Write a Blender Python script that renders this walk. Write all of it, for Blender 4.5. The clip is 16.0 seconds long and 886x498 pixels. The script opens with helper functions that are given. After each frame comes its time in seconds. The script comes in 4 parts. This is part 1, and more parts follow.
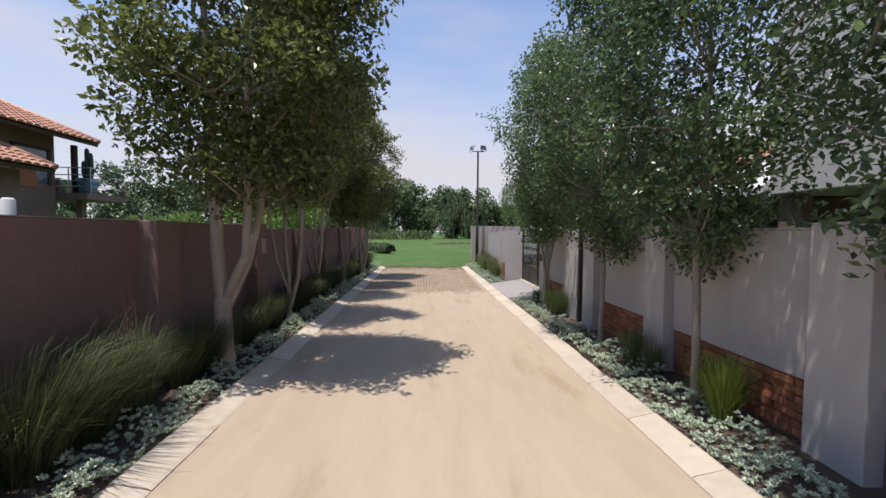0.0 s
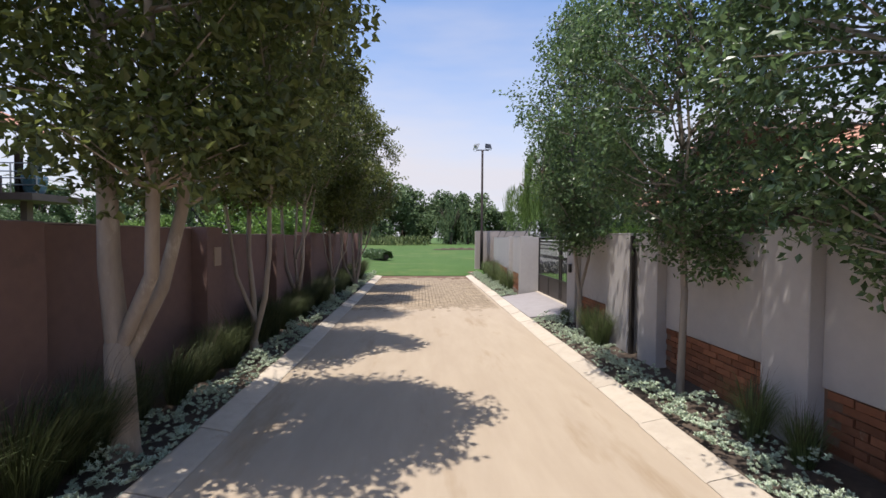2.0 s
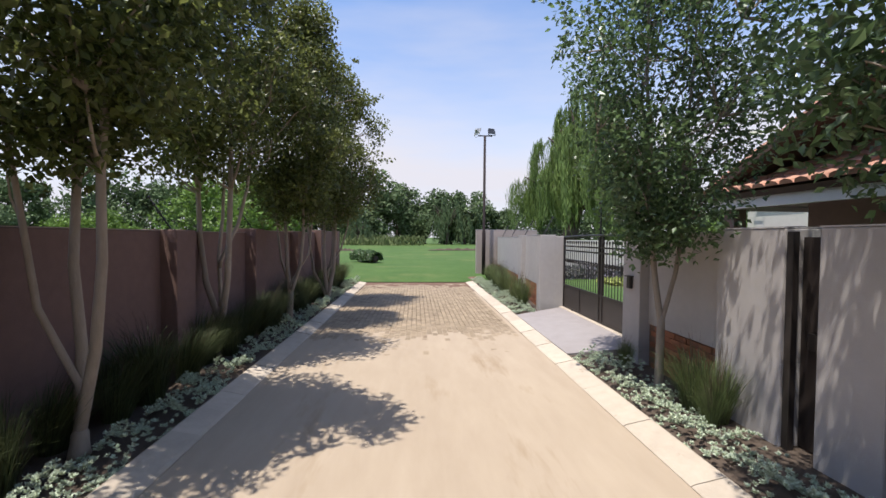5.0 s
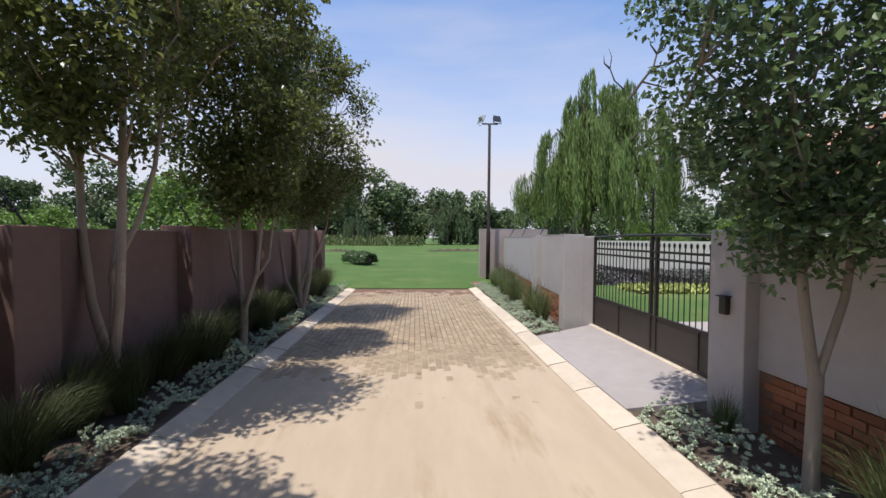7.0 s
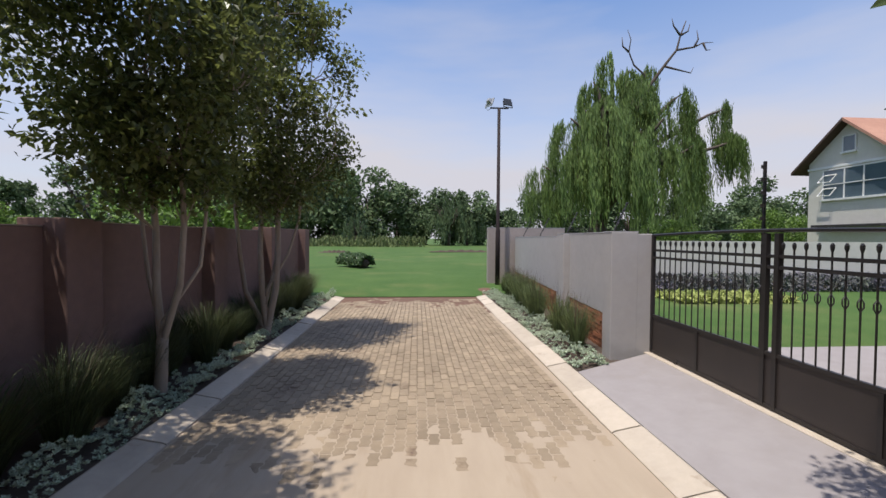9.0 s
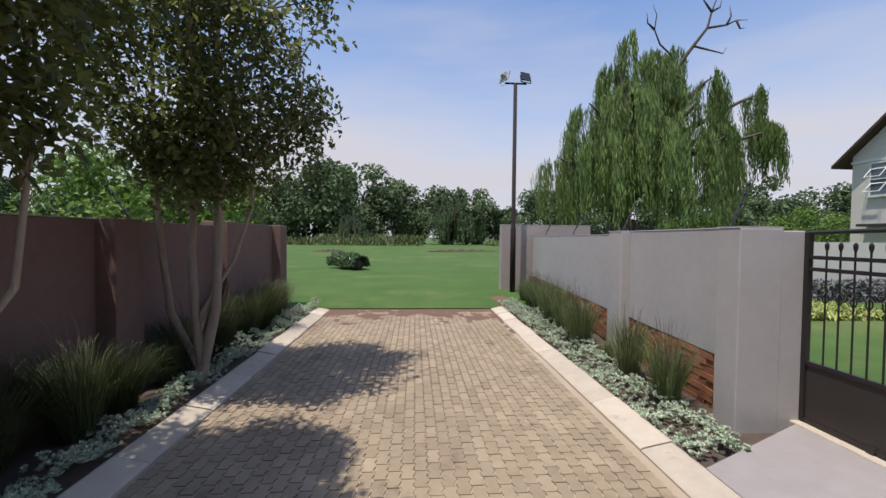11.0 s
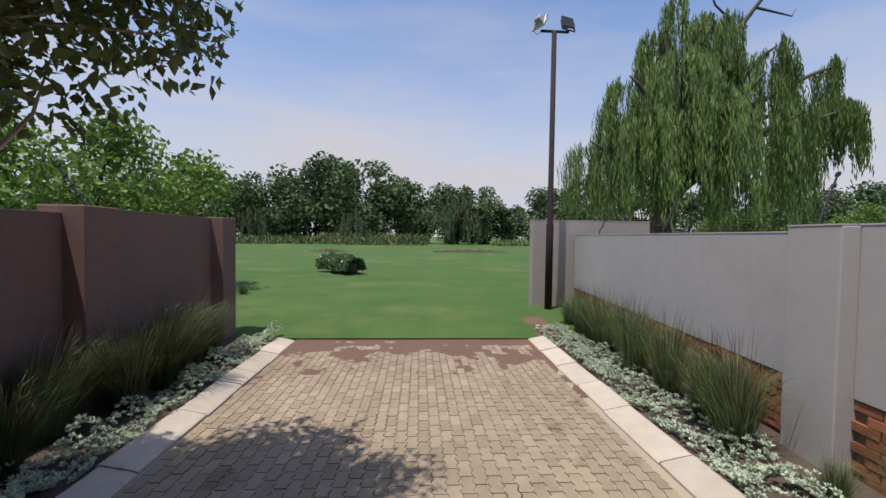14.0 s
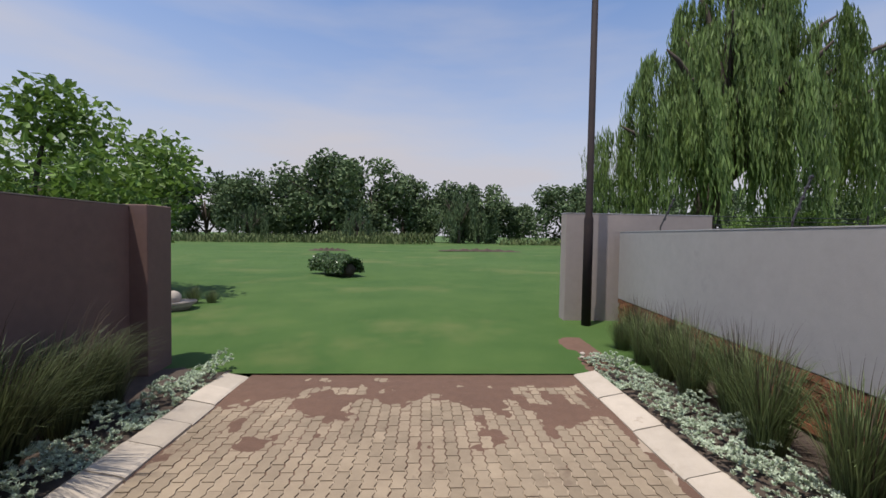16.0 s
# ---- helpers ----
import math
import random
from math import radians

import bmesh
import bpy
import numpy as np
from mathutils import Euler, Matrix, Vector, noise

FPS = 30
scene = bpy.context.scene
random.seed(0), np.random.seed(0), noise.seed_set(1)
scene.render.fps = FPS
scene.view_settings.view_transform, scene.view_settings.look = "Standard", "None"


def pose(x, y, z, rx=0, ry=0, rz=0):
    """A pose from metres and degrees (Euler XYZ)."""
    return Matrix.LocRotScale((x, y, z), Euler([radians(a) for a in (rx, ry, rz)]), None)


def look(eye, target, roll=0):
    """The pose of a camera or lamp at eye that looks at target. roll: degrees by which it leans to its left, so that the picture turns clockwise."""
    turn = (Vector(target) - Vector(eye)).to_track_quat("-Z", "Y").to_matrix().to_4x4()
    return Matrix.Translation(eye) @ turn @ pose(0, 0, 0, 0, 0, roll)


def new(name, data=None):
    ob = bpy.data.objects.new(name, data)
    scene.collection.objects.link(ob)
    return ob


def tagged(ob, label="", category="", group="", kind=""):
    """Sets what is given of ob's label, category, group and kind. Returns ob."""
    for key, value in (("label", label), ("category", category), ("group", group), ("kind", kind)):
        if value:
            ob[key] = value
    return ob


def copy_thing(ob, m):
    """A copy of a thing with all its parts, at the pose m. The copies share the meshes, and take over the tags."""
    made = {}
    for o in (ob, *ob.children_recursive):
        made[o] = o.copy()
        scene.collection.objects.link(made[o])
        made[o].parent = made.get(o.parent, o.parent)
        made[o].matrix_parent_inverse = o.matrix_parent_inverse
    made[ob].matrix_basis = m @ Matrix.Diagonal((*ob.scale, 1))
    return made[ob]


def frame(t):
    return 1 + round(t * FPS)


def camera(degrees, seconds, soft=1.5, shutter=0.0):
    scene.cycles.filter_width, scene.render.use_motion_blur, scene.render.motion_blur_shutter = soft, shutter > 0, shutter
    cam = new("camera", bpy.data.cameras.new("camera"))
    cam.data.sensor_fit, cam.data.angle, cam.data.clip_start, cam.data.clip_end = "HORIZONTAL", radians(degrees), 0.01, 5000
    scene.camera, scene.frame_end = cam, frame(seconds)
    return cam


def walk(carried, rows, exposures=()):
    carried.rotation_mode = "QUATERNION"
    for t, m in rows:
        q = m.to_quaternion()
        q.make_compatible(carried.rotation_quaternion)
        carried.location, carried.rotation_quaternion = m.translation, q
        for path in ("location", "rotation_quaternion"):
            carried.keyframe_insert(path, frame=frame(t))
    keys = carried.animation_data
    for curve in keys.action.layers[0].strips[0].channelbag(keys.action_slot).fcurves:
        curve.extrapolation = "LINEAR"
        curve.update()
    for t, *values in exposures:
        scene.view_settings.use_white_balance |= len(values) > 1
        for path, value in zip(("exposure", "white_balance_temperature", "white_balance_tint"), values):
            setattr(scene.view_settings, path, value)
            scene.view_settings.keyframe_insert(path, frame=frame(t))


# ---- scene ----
cam = camera(95.7, 16.0)
METRES, EYE, TILT, LEAN, TURN = 16.9, 1.95, 0.0, 0.0, -2.9
ROWS = [
    (0.0, 0.0, 0.0, 0.0, 0.02, -2.45, -0.46),
    (0.5, -0.0025, 0.0285, 0.0023, 0.28, -2.46, -0.43),
    (1.0, -0.0057, 0.0567, 0.0024, 0.13, -2.1, -0.38),
    (1.5, -0.0103, 0.0869, 0.0016, -0.05, -1.72, -0.3),
    (2.0, -0.0141, 0.1174, 0.0001, -0.35, -1.67, -0.38),
    (2.5, -0.017, 0.1488, -0.0002, -0.39, -1.7, -0.47),
    (3.0, -0.0175, 0.1785, -0.0004, -0.48, -1.67, -0.52),
    (3.5, -0.0168, 0.2096, -0.0017, -0.75, -1.64, -0.47),
    (4.0, -0.0154, 0.2408, -0.0015, -0.89, -1.66, -0.44),
    (6.5, -0.0134, 0.3925, -0.002, -1.03, -1.64, -0.48),
    (7.0, -0.0127, 0.424, -0.0016, -1.06, -1.63, -0.47),
    (7.5, -0.0112, 0.4545, -0.0024, -0.9, -1.6, -0.42),
    (8.0, -0.0101, 0.4852, -0.0027, -0.79, -1.59, -0.43),
    (8.5, -0.0104, 0.517, -0.0034, -0.76, -1.54, -0.37),
    (9.0, -0.013, 0.5487, -0.0037, -0.76, -1.51, -0.37),
    (11.5, -0.0289, 0.7213, -0.0044, -1.15, -1.69, -0.61),
    (12.0, -0.0292, 0.7538, -0.0049, -1.01, -1.67, -0.62),
    (12.5, -0.0307, 0.785, -0.0045, -0.87, -1.72, -0.59),
    (13.0, -0.0313, 0.8157, -0.0044, -0.84, -1.76, -0.59),
    (13.5, -0.0344, 0.847, -0.0053, -0.74, -1.77, -0.83),
    (14.0, -0.0366, 0.8771, -0.005, -0.52, -1.76, -0.84),
    (14.5, -0.0393, 0.9075, -0.0054, -0.2, -1.72, -0.82),
    (15.0, -0.04, 0.9374, -0.0063, -0.09, -1.78, -0.88),
    (15.5, -0.0413, 0.9672, -0.0075, 0.04, -1.77, -0.89),
    (16.0, -0.0414, 0.9973, -0.0075, 0.22, -1.91, -0.97),
]
walk(cam, [(t, pose(0, 0, EYE, TILT, LEAN, TURN) @ pose(METRES * x, METRES * y, METRES * z, 90 + pitch, roll, yaw)) for t, x, y, z, yaw, pitch, roll in ROWS],
     exposures=[(0.0, 0.2), (2.5, 0.38), (4.0, 0.42), (7.0, 0.28), (9.0, 0.1), (12.5, 0.07), (16.0, -0.12)])

# ---- light and sky ----
SUN_TO = Vector((-0.21, -0.18, 1.0)).normalized()
world = bpy.data.worlds.new("sky")
scene.world = world
world.use_nodes = True
wt = world.node_tree
wt.nodes.clear()


def nd(tree, kind, **values):
    n = tree.nodes.new(kind)
    for k, v in values.items():
        n.inputs[k.replace("_", " ")].default_value = v
    return n


w_out = wt.nodes.new("ShaderNodeOutputWorld")
w_bg = wt.nodes.new("ShaderNodeBackground")
w_sky = wt.nodes.new("ShaderNodeTexSky")
w_sky.sky_type = "NISHITA"
w_sky.sun_disc = False
w_sky.sun_elevation = math.asin(SUN_TO.z)
w_sky.sun_rotation = math.atan2(SUN_TO.x, SUN_TO.y)
w_sky.altitude = 0
w_sky.air_density = 1.0
w_sky.dust_density = 1.0
w_sky.ozone_density = 1.5
w_bg.inputs["Strength"].default_value = 0.093
w_co = wt.nodes.new("ShaderNodeTexCoord")
w_map = wt.nodes.new("ShaderNodeMapping")
w_map.inputs["Scale"].default_value = (0.9, 1.3, 4.5)
w_map.inputs["Rotation"].default_value = (0.0, 0.35, 0.3)
w_noise = nd(wt, "ShaderNodeTexNoise", Scale=1.3, Detail=5.0, Roughness=0.52)
w_ramp = wt.nodes.new("ShaderNodeValToRGB")
w_ramp.color_ramp.elements[0].position, w_ramp.color_ramp.elements[1].position = 0.44, 0.80
w_sep = wt.nodes.new("ShaderNodeSeparateXYZ")
w_hz = wt.nodes.new("ShaderNodeMapRange")
w_hz.inputs["From Min"].default_value, w_hz.inputs["From Max"].default_value = 0.08, 0.5
w_hz.inputs["To Min"].default_value, w_hz.inputs["To Max"].default_value = 0.8, 0.0
w_add = wt.nodes.new("ShaderNodeMath")
w_add.operation, w_add.use_clamp = "MULTIPLY_ADD", True
w_add.inputs[1].default_value = 0.6
w_mix = wt.nodes.new("ShaderNodeMix")
w_mix.data_type = "RGBA"
w_mix.inputs["B"].default_value = (6.7, 6.6, 7.3, 1)
wt.links.new(w_co.outputs["Generated"], w_map.inputs["Vector"])
wt.links.new(w_map.outputs["Vector"], w_noise.inputs["Vector"])
wt.links.new(w_noise.outputs["Fac"], w_ramp.inputs["Fac"])
wt.links.new(w_co.outputs["Generated"], w_sep.inputs["Vector"])
wt.links.new(w_sep.outputs["Z"], w_hz.inputs["Value"])
wt.links.new(w_ramp.outputs["Color"], w_add.inputs[0])
wt.links.new(w_hz.outputs["Result"], w_add.inputs[2])
wt.links.new(w_add.outputs["Value"], w_mix.inputs["Factor"])
w_gain = wt.nodes.new("ShaderNodeMix")
w_gain.data_type, w_gain.blend_type = "RGBA", "MULTIPLY"
w_gain.inputs["Factor"].default_value = 1.0
w_gain.inputs["B"].default_value = (1.65, 1.8, 2.05, 1)
wt.links.new(w_sky.outputs["Color"], w_gain.inputs["A"])
wt.links.new(w_gain.outputs["Result"], w_mix.inputs["A"])
wt.links.new(w_mix.outputs["Result"], w_bg.inputs["Color"])
wt.links.new(w_bg.outputs["Background"], w_out.inputs["Surface"])

sun_data = bpy.data.lights.new("sun", "SUN")
sun_data.energy, sun_data.angle, sun_data.color = 5.0, radians(0.53), (1.0, 0.95, 0.875)
new("sun", sun_data).matrix_world = look((-20, -14, 60), (-20 - SUN_TO.x, -14 - SUN_TO.y, 60 - SUN_TO.z))

# ---- materials ----


def material(name, base, second=None, scale=6.0, rough=0.85, bump=0.15, bump_scale=60.0, metal=0.0, detail=6.0,
             piece=0.0, island=0.0, translucent=0.0, spec=0.35, stretch=(1, 1, 1), big=0.6, grime=None):
    """Two tones mixed by broad and fine noise, fine relief, and a shade of its own for each piece or leaf."""
    m = bpy.data.materials.new(name)
    m.use_nodes = True
    t = m.node_tree
    b = t.nodes["Principled BSDF"]
    b.inputs["Roughness"].default_value, b.inputs["Metallic"].default_value = rough, metal
    b.inputs["Specular IOR Level"].default_value = spec
    second = second or tuple(c * 0.75 for c in base)
    co = t.nodes.new("ShaderNodeTexCoord")
    mp = t.nodes.new("ShaderNodeMapping")
    mp.inputs["Scale"].default_value = stretch
    geo = t.nodes.new("ShaderNodeNewGeometry")
    t.links.new(geo.outputs["Position"], mp.inputs["Vector"])
    n1 = nd(t, "ShaderNodeTexNoise", Scale=big, Detail=4.0, Roughness=0.6)
    n2 = nd(t, "ShaderNodeTexNoise", Scale=scale, Detail=detail, Roughness=0.65)
    for n in (n1, n2):
        t.links.new(mp.outputs["Vector"], n.inputs["Vector"])
    mid = t.nodes.new("ShaderNodeMath")
    mid.operation = "ADD"
    t.links.new(n1.outputs["Fac"], mid.inputs[0])
    t.links.new(n2.outputs["Fac"], mid.inputs[1])
    rng = t.nodes.new("ShaderNodeMapRange")
    rng.inputs["From Min"].default_value, rng.inputs["From Max"].default_value = 0.72, 1.28
    t.links.new(mid.outputs["Value"], rng.inputs["Value"])
    mix = t.nodes.new("ShaderNodeMix")
    mix.data_type = "RGBA"
    mix.inputs["A"].default_value, mix.inputs["B"].default_value = (*base, 1), (*second, 1)
    t.links.new(rng.outputs["Result"], mix.inputs["Factor"])
    colour = mix.outputs["Result"]
    for amount, source in ((piece, "piece"), (island, "island")):
        if amount:
            hsv = t.nodes.new("ShaderNodeHueSaturation")
            r = t.nodes.new("ShaderNodeMapRange")
            r.inputs["To Min"].default_value, r.inputs["To Max"].default_value = 1 - amount, 1 + amount
            if source == "piece":
                info = t.nodes.new("ShaderNodeObjectInfo")
                t.links.new(info.outputs["Random"], r.inputs["Value"])
            else:
                t.links.new(geo.outputs["Random Per Island"], r.inputs["Value"])
            t.links.new(r.outputs["Result"], hsv.inputs["Value"])
            t.links.new(colour, hsv.inputs["Color"])
            colour = hsv.outputs["Color"]
    if grime:
        n3 = nd(t, "ShaderNodeTexNoise", Scale=grime[1], Detail=5.0, Roughness=0.7)
        t.links.new(mp.outputs["Vector"], n3.inputs["Vector"])
        r3 = t.nodes.new("ShaderNodeMapRange")
        r3.inputs["From Min"].default_value, r3.inputs["From Max"].default_value = grime[2], grime[2] + 0.12
        t.links.new(n3.outputs["Fac"], r3.inputs["Value"])
        m3 = t.nodes.new("ShaderNodeMix")
        m3.data_type = "RGBA"
        m3.inputs["B"].default_value = (*grime[0], 1)
        t.links.new(r3.outputs["Result"], m3.inputs["Factor"])
        t.links.new(colour, m3.inputs["A"])
        colour = m3.outputs["Result"]
    t.links.new(colour, b.inputs["Base Color"])
    if bump:
        n4 = nd(t, "ShaderNodeTexNoise", Scale=bump_scale, Detail=5.0, Roughness=0.7)
        t.links.new(mp.outputs["Vector"], n4.inputs["Vector"])
        bp = t.nodes.new("ShaderNodeBump")
        bp.inputs["Strength"].default_value, bp.inputs["Distance"].default_value = bump, 0.02
        t.links.new(n4.outputs["Fac"], bp.inputs["Height"])
        t.links.new(bp.outputs["Normal"], b.inputs["Normal"])
    if translucent:
        tr = t.nodes.new("ShaderNodeBsdfTranslucent")
        t.links.new(colour, tr.inputs["Color"])
        ms = t.nodes.new("ShaderNodeMixShader")
        ms.inputs["Fac"].default_value = translucent
        out = t.nodes["Material Output"]
        t.links.new(b.outputs["BSDF"], ms.inputs[1])
        t.links.new(tr.outputs["BSDF"], ms.inputs[2])
        t.links.new(ms.outputs["Shader"], out.inputs["Surface"])
    return m


def glass_material(name):
    m = bpy.data.materials.new(name)
    m.use_nodes = True
    b = m.node_tree.nodes["Principled BSDF"]
    b.inputs["Base Color"].default_value = (0.75, 0.85, 0.85, 1)
    b.inputs["Roughness"].default_value = 0.03
    b.inputs["Transmission Weight"].default_value = 1.0
    b.inputs["IOR"].default_value = 1.3
    return m


M_BROWN = material("brown_plaster", (0.20, 0.122, 0.103), (0.16, 0.098, 0.084), 9, 0.9, 0.25, 90, grime=((0.145, 0.095, 0.082), 1.3, 0.62))
M_BROWN_CAP = material("brown_cap", (0.36, 0.29, 0.25), (0.26, 0.2, 0.17), 9, 0.9, 0.2, 90)
M_GREY = material("grey_plaster", (0.435, 0.405, 0.39), (0.385, 0.357, 0.344), 7, 0.88, 0.2, 110, big=0.9, grime=((0.345, 0.318, 0.31), 1.1, 0.64))
M_PINK = material("pinkish_plaster", (0.40, 0.33, 0.30), (0.35, 0.29, 0.262), 7, 0.88, 0.2, 110)
M_GREY_CAP = material("grey_cap", (0.55, 0.52, 0.52), (0.42, 0.4, 0.4), 12, 0.9, 0.2, 90)
M_BRICK = material("red_brick", (0.31, 0.122, 0.06), (0.23, 0.092, 0.05), 16, 0.9, 0.5, 70, piece=0.32, grime=((0.42, 0.27, 0.17), 9, 0.62))
M_MORTAR = material("mortar", (0.24, 0.15, 0.10), (0.17, 0.10, 0.07), 25, 0.95, 0.4, 90)
M_PAVER = material("clay_paver", (0.315, 0.242, 0.166), (0.225, 0.17, 0.116), 5, 0.9, 0.3, 120, piece=0.13, grime=((0.15, 0.10, 0.07), 1.7, 0.59))
M_PAVER_STUFF = material("clay_paver_bed", (0.315, 0.242, 0.166), (0.225, 0.17, 0.116), 5, 0.9, 0.3, 120, island=0.13, grime=((0.15, 0.10, 0.07), 1.7, 0.59))
M_SAND = material("road_sand", (0.385, 0.308, 0.23), (0.33, 0.258, 0.19), 3, 0.95, 0.25, 160, big=0.45, stretch=(1.6, 0.35, 1), detail=8, grime=((0.29, 0.215, 0.145), 0.8, 0.56))
M_JOINT = material("joint_soil", (0.09, 0.06, 0.042), (0.06, 0.042, 0.03), 20, 0.95, 0.3, 100)
M_SOIL = material("brown_soil", (0.155, 0.088, 0.06), (0.115, 0.066, 0.045), 9, 0.9, 0.5, 70, grime=((0.22, 0.14, 0.10), 7, 0.64))
M_BED = material("bed_soil", (0.10, 0.072, 0.055), (0.06, 0.045, 0.035), 14, 0.95, 0.6, 40)
M_KERB = material("concrete_kerb", (0.49, 0.415, 0.335), (0.40, 0.335, 0.268), 7, 0.92, 0.35, 110, piece=0.10, grime=((0.30, 0.23, 0.17), 2.6, 0.63))
M_APRON = material("driveway_concrete", (0.30, 0.27, 0.265), (0.25, 0.22, 0.215), 4, 0.9, 0.3, 120, grime=((0.26, 0.22, 0.20), 2.2, 0.65))
M_LAWN = material("lawn_turf", (0.036, 0.084, 0.014), (0.07, 0.12, 0.026), 0.7, 0.95, 0.7, 45, big=0.14, detail=9, grime=((0.10, 0.128, 0.036), 0.16, 0.53))
M_STEEL = material("black_steel", (0.016, 0.014, 0.014), (0.028, 0.022, 0.02), 14, 0.42, 0.05, 200, metal=0.0, spec=0.5)
M_SHEET = material("brown_black_sheet", (0.030, 0.023, 0.021), (0.042, 0.032, 0.028), 3, 0.45, 0.05, 90, spec=0.5)
M_POLE = material("pole_paint", (0.022, 0.017, 0.019), (0.036, 0.025, 0.024), 6, 0.8, 0.08, 90, spec=0.2)
M_LAMP = material("lamp_housing", (0.10, 0.10, 0.105), (0.07, 0.07, 0.075), 10, 0.4, 0.05, 90, metal=0.6)
M_LAMP_PALE = material("lamp_pale", (0.42, 0.42, 0.41), (0.3, 0.3, 0.3), 10, 0.4, 0.05, 90, metal=0.4)
M_BARK = material("pale_bark", (0.36, 0.29, 0.225), (0.25, 0.195, 0.15), 12, 0.85, 0.4, 40, stretch=(1, 1, 0.3), grime=((0.46, 0.39, 0.31), 5, 0.6))
M_BARK_GREY = material("grey_bark", (0.30, 0.255, 0.215), (0.21, 0.175, 0.145), 12, 0.9, 0.5, 40, stretch=(1, 1, 0.3))
M_BARK_DARK = material("dark_bark", (0.10, 0.075, 0.06), (0.065, 0.05, 0.04), 12, 0.9, 0.6, 30, stretch=(1, 1, 0.3))
M_LEAF_L = material("leaf_dark", (0.12, 0.138, 0.04), (0.14, 0.16, 0.046), 1.5, 0.38, 0, island=0.5, translucent=0.5, spec=0.5)
M_LEAF_R = material("leaf_green", (0.10, 0.16, 0.066), (0.115, 0.172, 0.07), 1.5, 0.33, 0, island=0.45, translucent=0.45, spec=0.6)
M_LEAF_BRIGHT = material("leaf_bright", (0.16, 0.25, 0.05), (0.115, 0.19, 0.04), 1.2, 0.5, 0, island=0.35, translucent=0.3)
M_LEAF_FAR = material("leaf_far", (0.125, 0.17, 0.078), (0.085, 0.125, 0.06), 0.35, 0.7, 0, island=0.4, translucent=0.15, spec=0.2, big=0.12)
M_LEAF_WILLOW = material("leaf_willow", (0.18, 0.255, 0.07), (0.13, 0.195, 0.055), 0.9, 0.55, 0, island=0.35, translucent=0.25)
M_REED = material("reed_leaf", (0.15, 0.18, 0.07), (0.10, 0.13, 0.045), 0.5, 0.8, 0, island=0.3)
M_SILVER = material("silver_leaf", (0.55, 0.60, 0.47), (0.43, 0.50, 0.37), 3, 0.85, 0, island=0.35, translucent=0.15, spec=0.2)
# dark green wall-side blades, colour lowered further to stand in for shade
M_GRASS_SHADED = material("tuft_blade_shaded", (0.085, 0.10, 0.04), (0.055, 0.072, 0.03), 2, 0.6, 0, island=0.5, translucent=0.2)
M_GRASS_OLIVE = material("tuft_blade_olive", (0.16, 0.195, 0.078), (0.11, 0.15, 0.058), 2, 0.6, 0, island=0.5, translucent=0.3)
M_GRASS_BRIGHT = material("tuft_blade_bright", (0.21, 0.26, 0.05), (0.16, 0.205, 0.04), 2, 0.6, 0, island=0.4, translucent=0.25)
M_STALK = material("seed_stalk", (0.10, 0.075, 0.05), (0.07, 0.05, 0.035), 5, 0.8, 0, island=0.3)
M_TILE = material("terracotta_tile", (0.44, 0.235, 0.165), (0.35, 0.18, 0.125), 4, 0.85, 0.3, 60, piece=0.18, island=0.15)
M_HOUSE_BROWN = material("house_brown", (0.24, 0.165, 0.14), (0.19, 0.13, 0.11), 5, 0.9, 0.2, 60)
M_WHITE = material("white_plaster", (0.56, 0.54, 0.56), (0.5, 0.485, 0.5), 5, 0.88, 0.15, 90)
M_CREAM = material("cream_plaster", (0.66, 0.62, 0.55), (0.59, 0.555, 0.49), 5, 0.88, 0.15, 90)
M_TRIM = material("white_trim", (0.78, 0.77, 0.75), (0.7, 0.69, 0.67), 8, 0.5, 0.05, 90)
M_TIMBER = material("dark_timber", (0.085, 0.05, 0.035), (0.06, 0.036, 0.026), 10, 0.7, 0.2, 60)
M_DARK = material("dark_interior", (0.05, 0.045, 0.045), (0.035, 0.03, 0.03), 5, 0.6, 0.1, 60)
M_GLASS = material("window_glass", (0.10, 0.14, 0.17), (0.08, 0.11, 0.14), 2, 0.06, 0, spec=0.8)
M_RAILGLASS = glass_material("balcony_glass")
M_CHROME = material("brushed_steel", (0.55, 0.56, 0.58), (0.45, 0.46, 0.48), 20, 0.3, 0.02, 200, metal=1.0)
M_CACTUS = material("cactus_skin", (0.06, 0.085, 0.05), (0.045, 0.065, 0.04), 6, 0.7, 0.3, 60)
M_POT = material("blue_glaze", (0.20, 0.33, 0.40), (0.15, 0.26, 0.33), 5, 0.25, 0.1, 60, spec=0.6)
M_ORANGE = material("ochre_panel", (0.42, 0.17, 0.08), (0.34, 0.13, 0.065), 5, 0.8, 0.2, 60)
M_FLOWER = material("yellow_flower", (0.36, 0.37, 0.12), (0.24, 0.30, 0.08), 6, 0.8, 0, island=0.3)
M_LAVENDER = material("lavender", (0.16, 0.13, 0.19), (0.10, 0.12, 0.08), 6, 0.8, 0, island=0.4)
M_STONE = material("round_stone", (0.45, 0.38, 0.32), (0.36, 0.3, 0.25), 8, 0.9, 0.3, 60)
M_BOX = material("beige_cover", (0.37, 0.27, 0.20), (0.31, 0.225, 0.17), 8, 0.7, 0.1, 90)

# ---- mesh tools ----


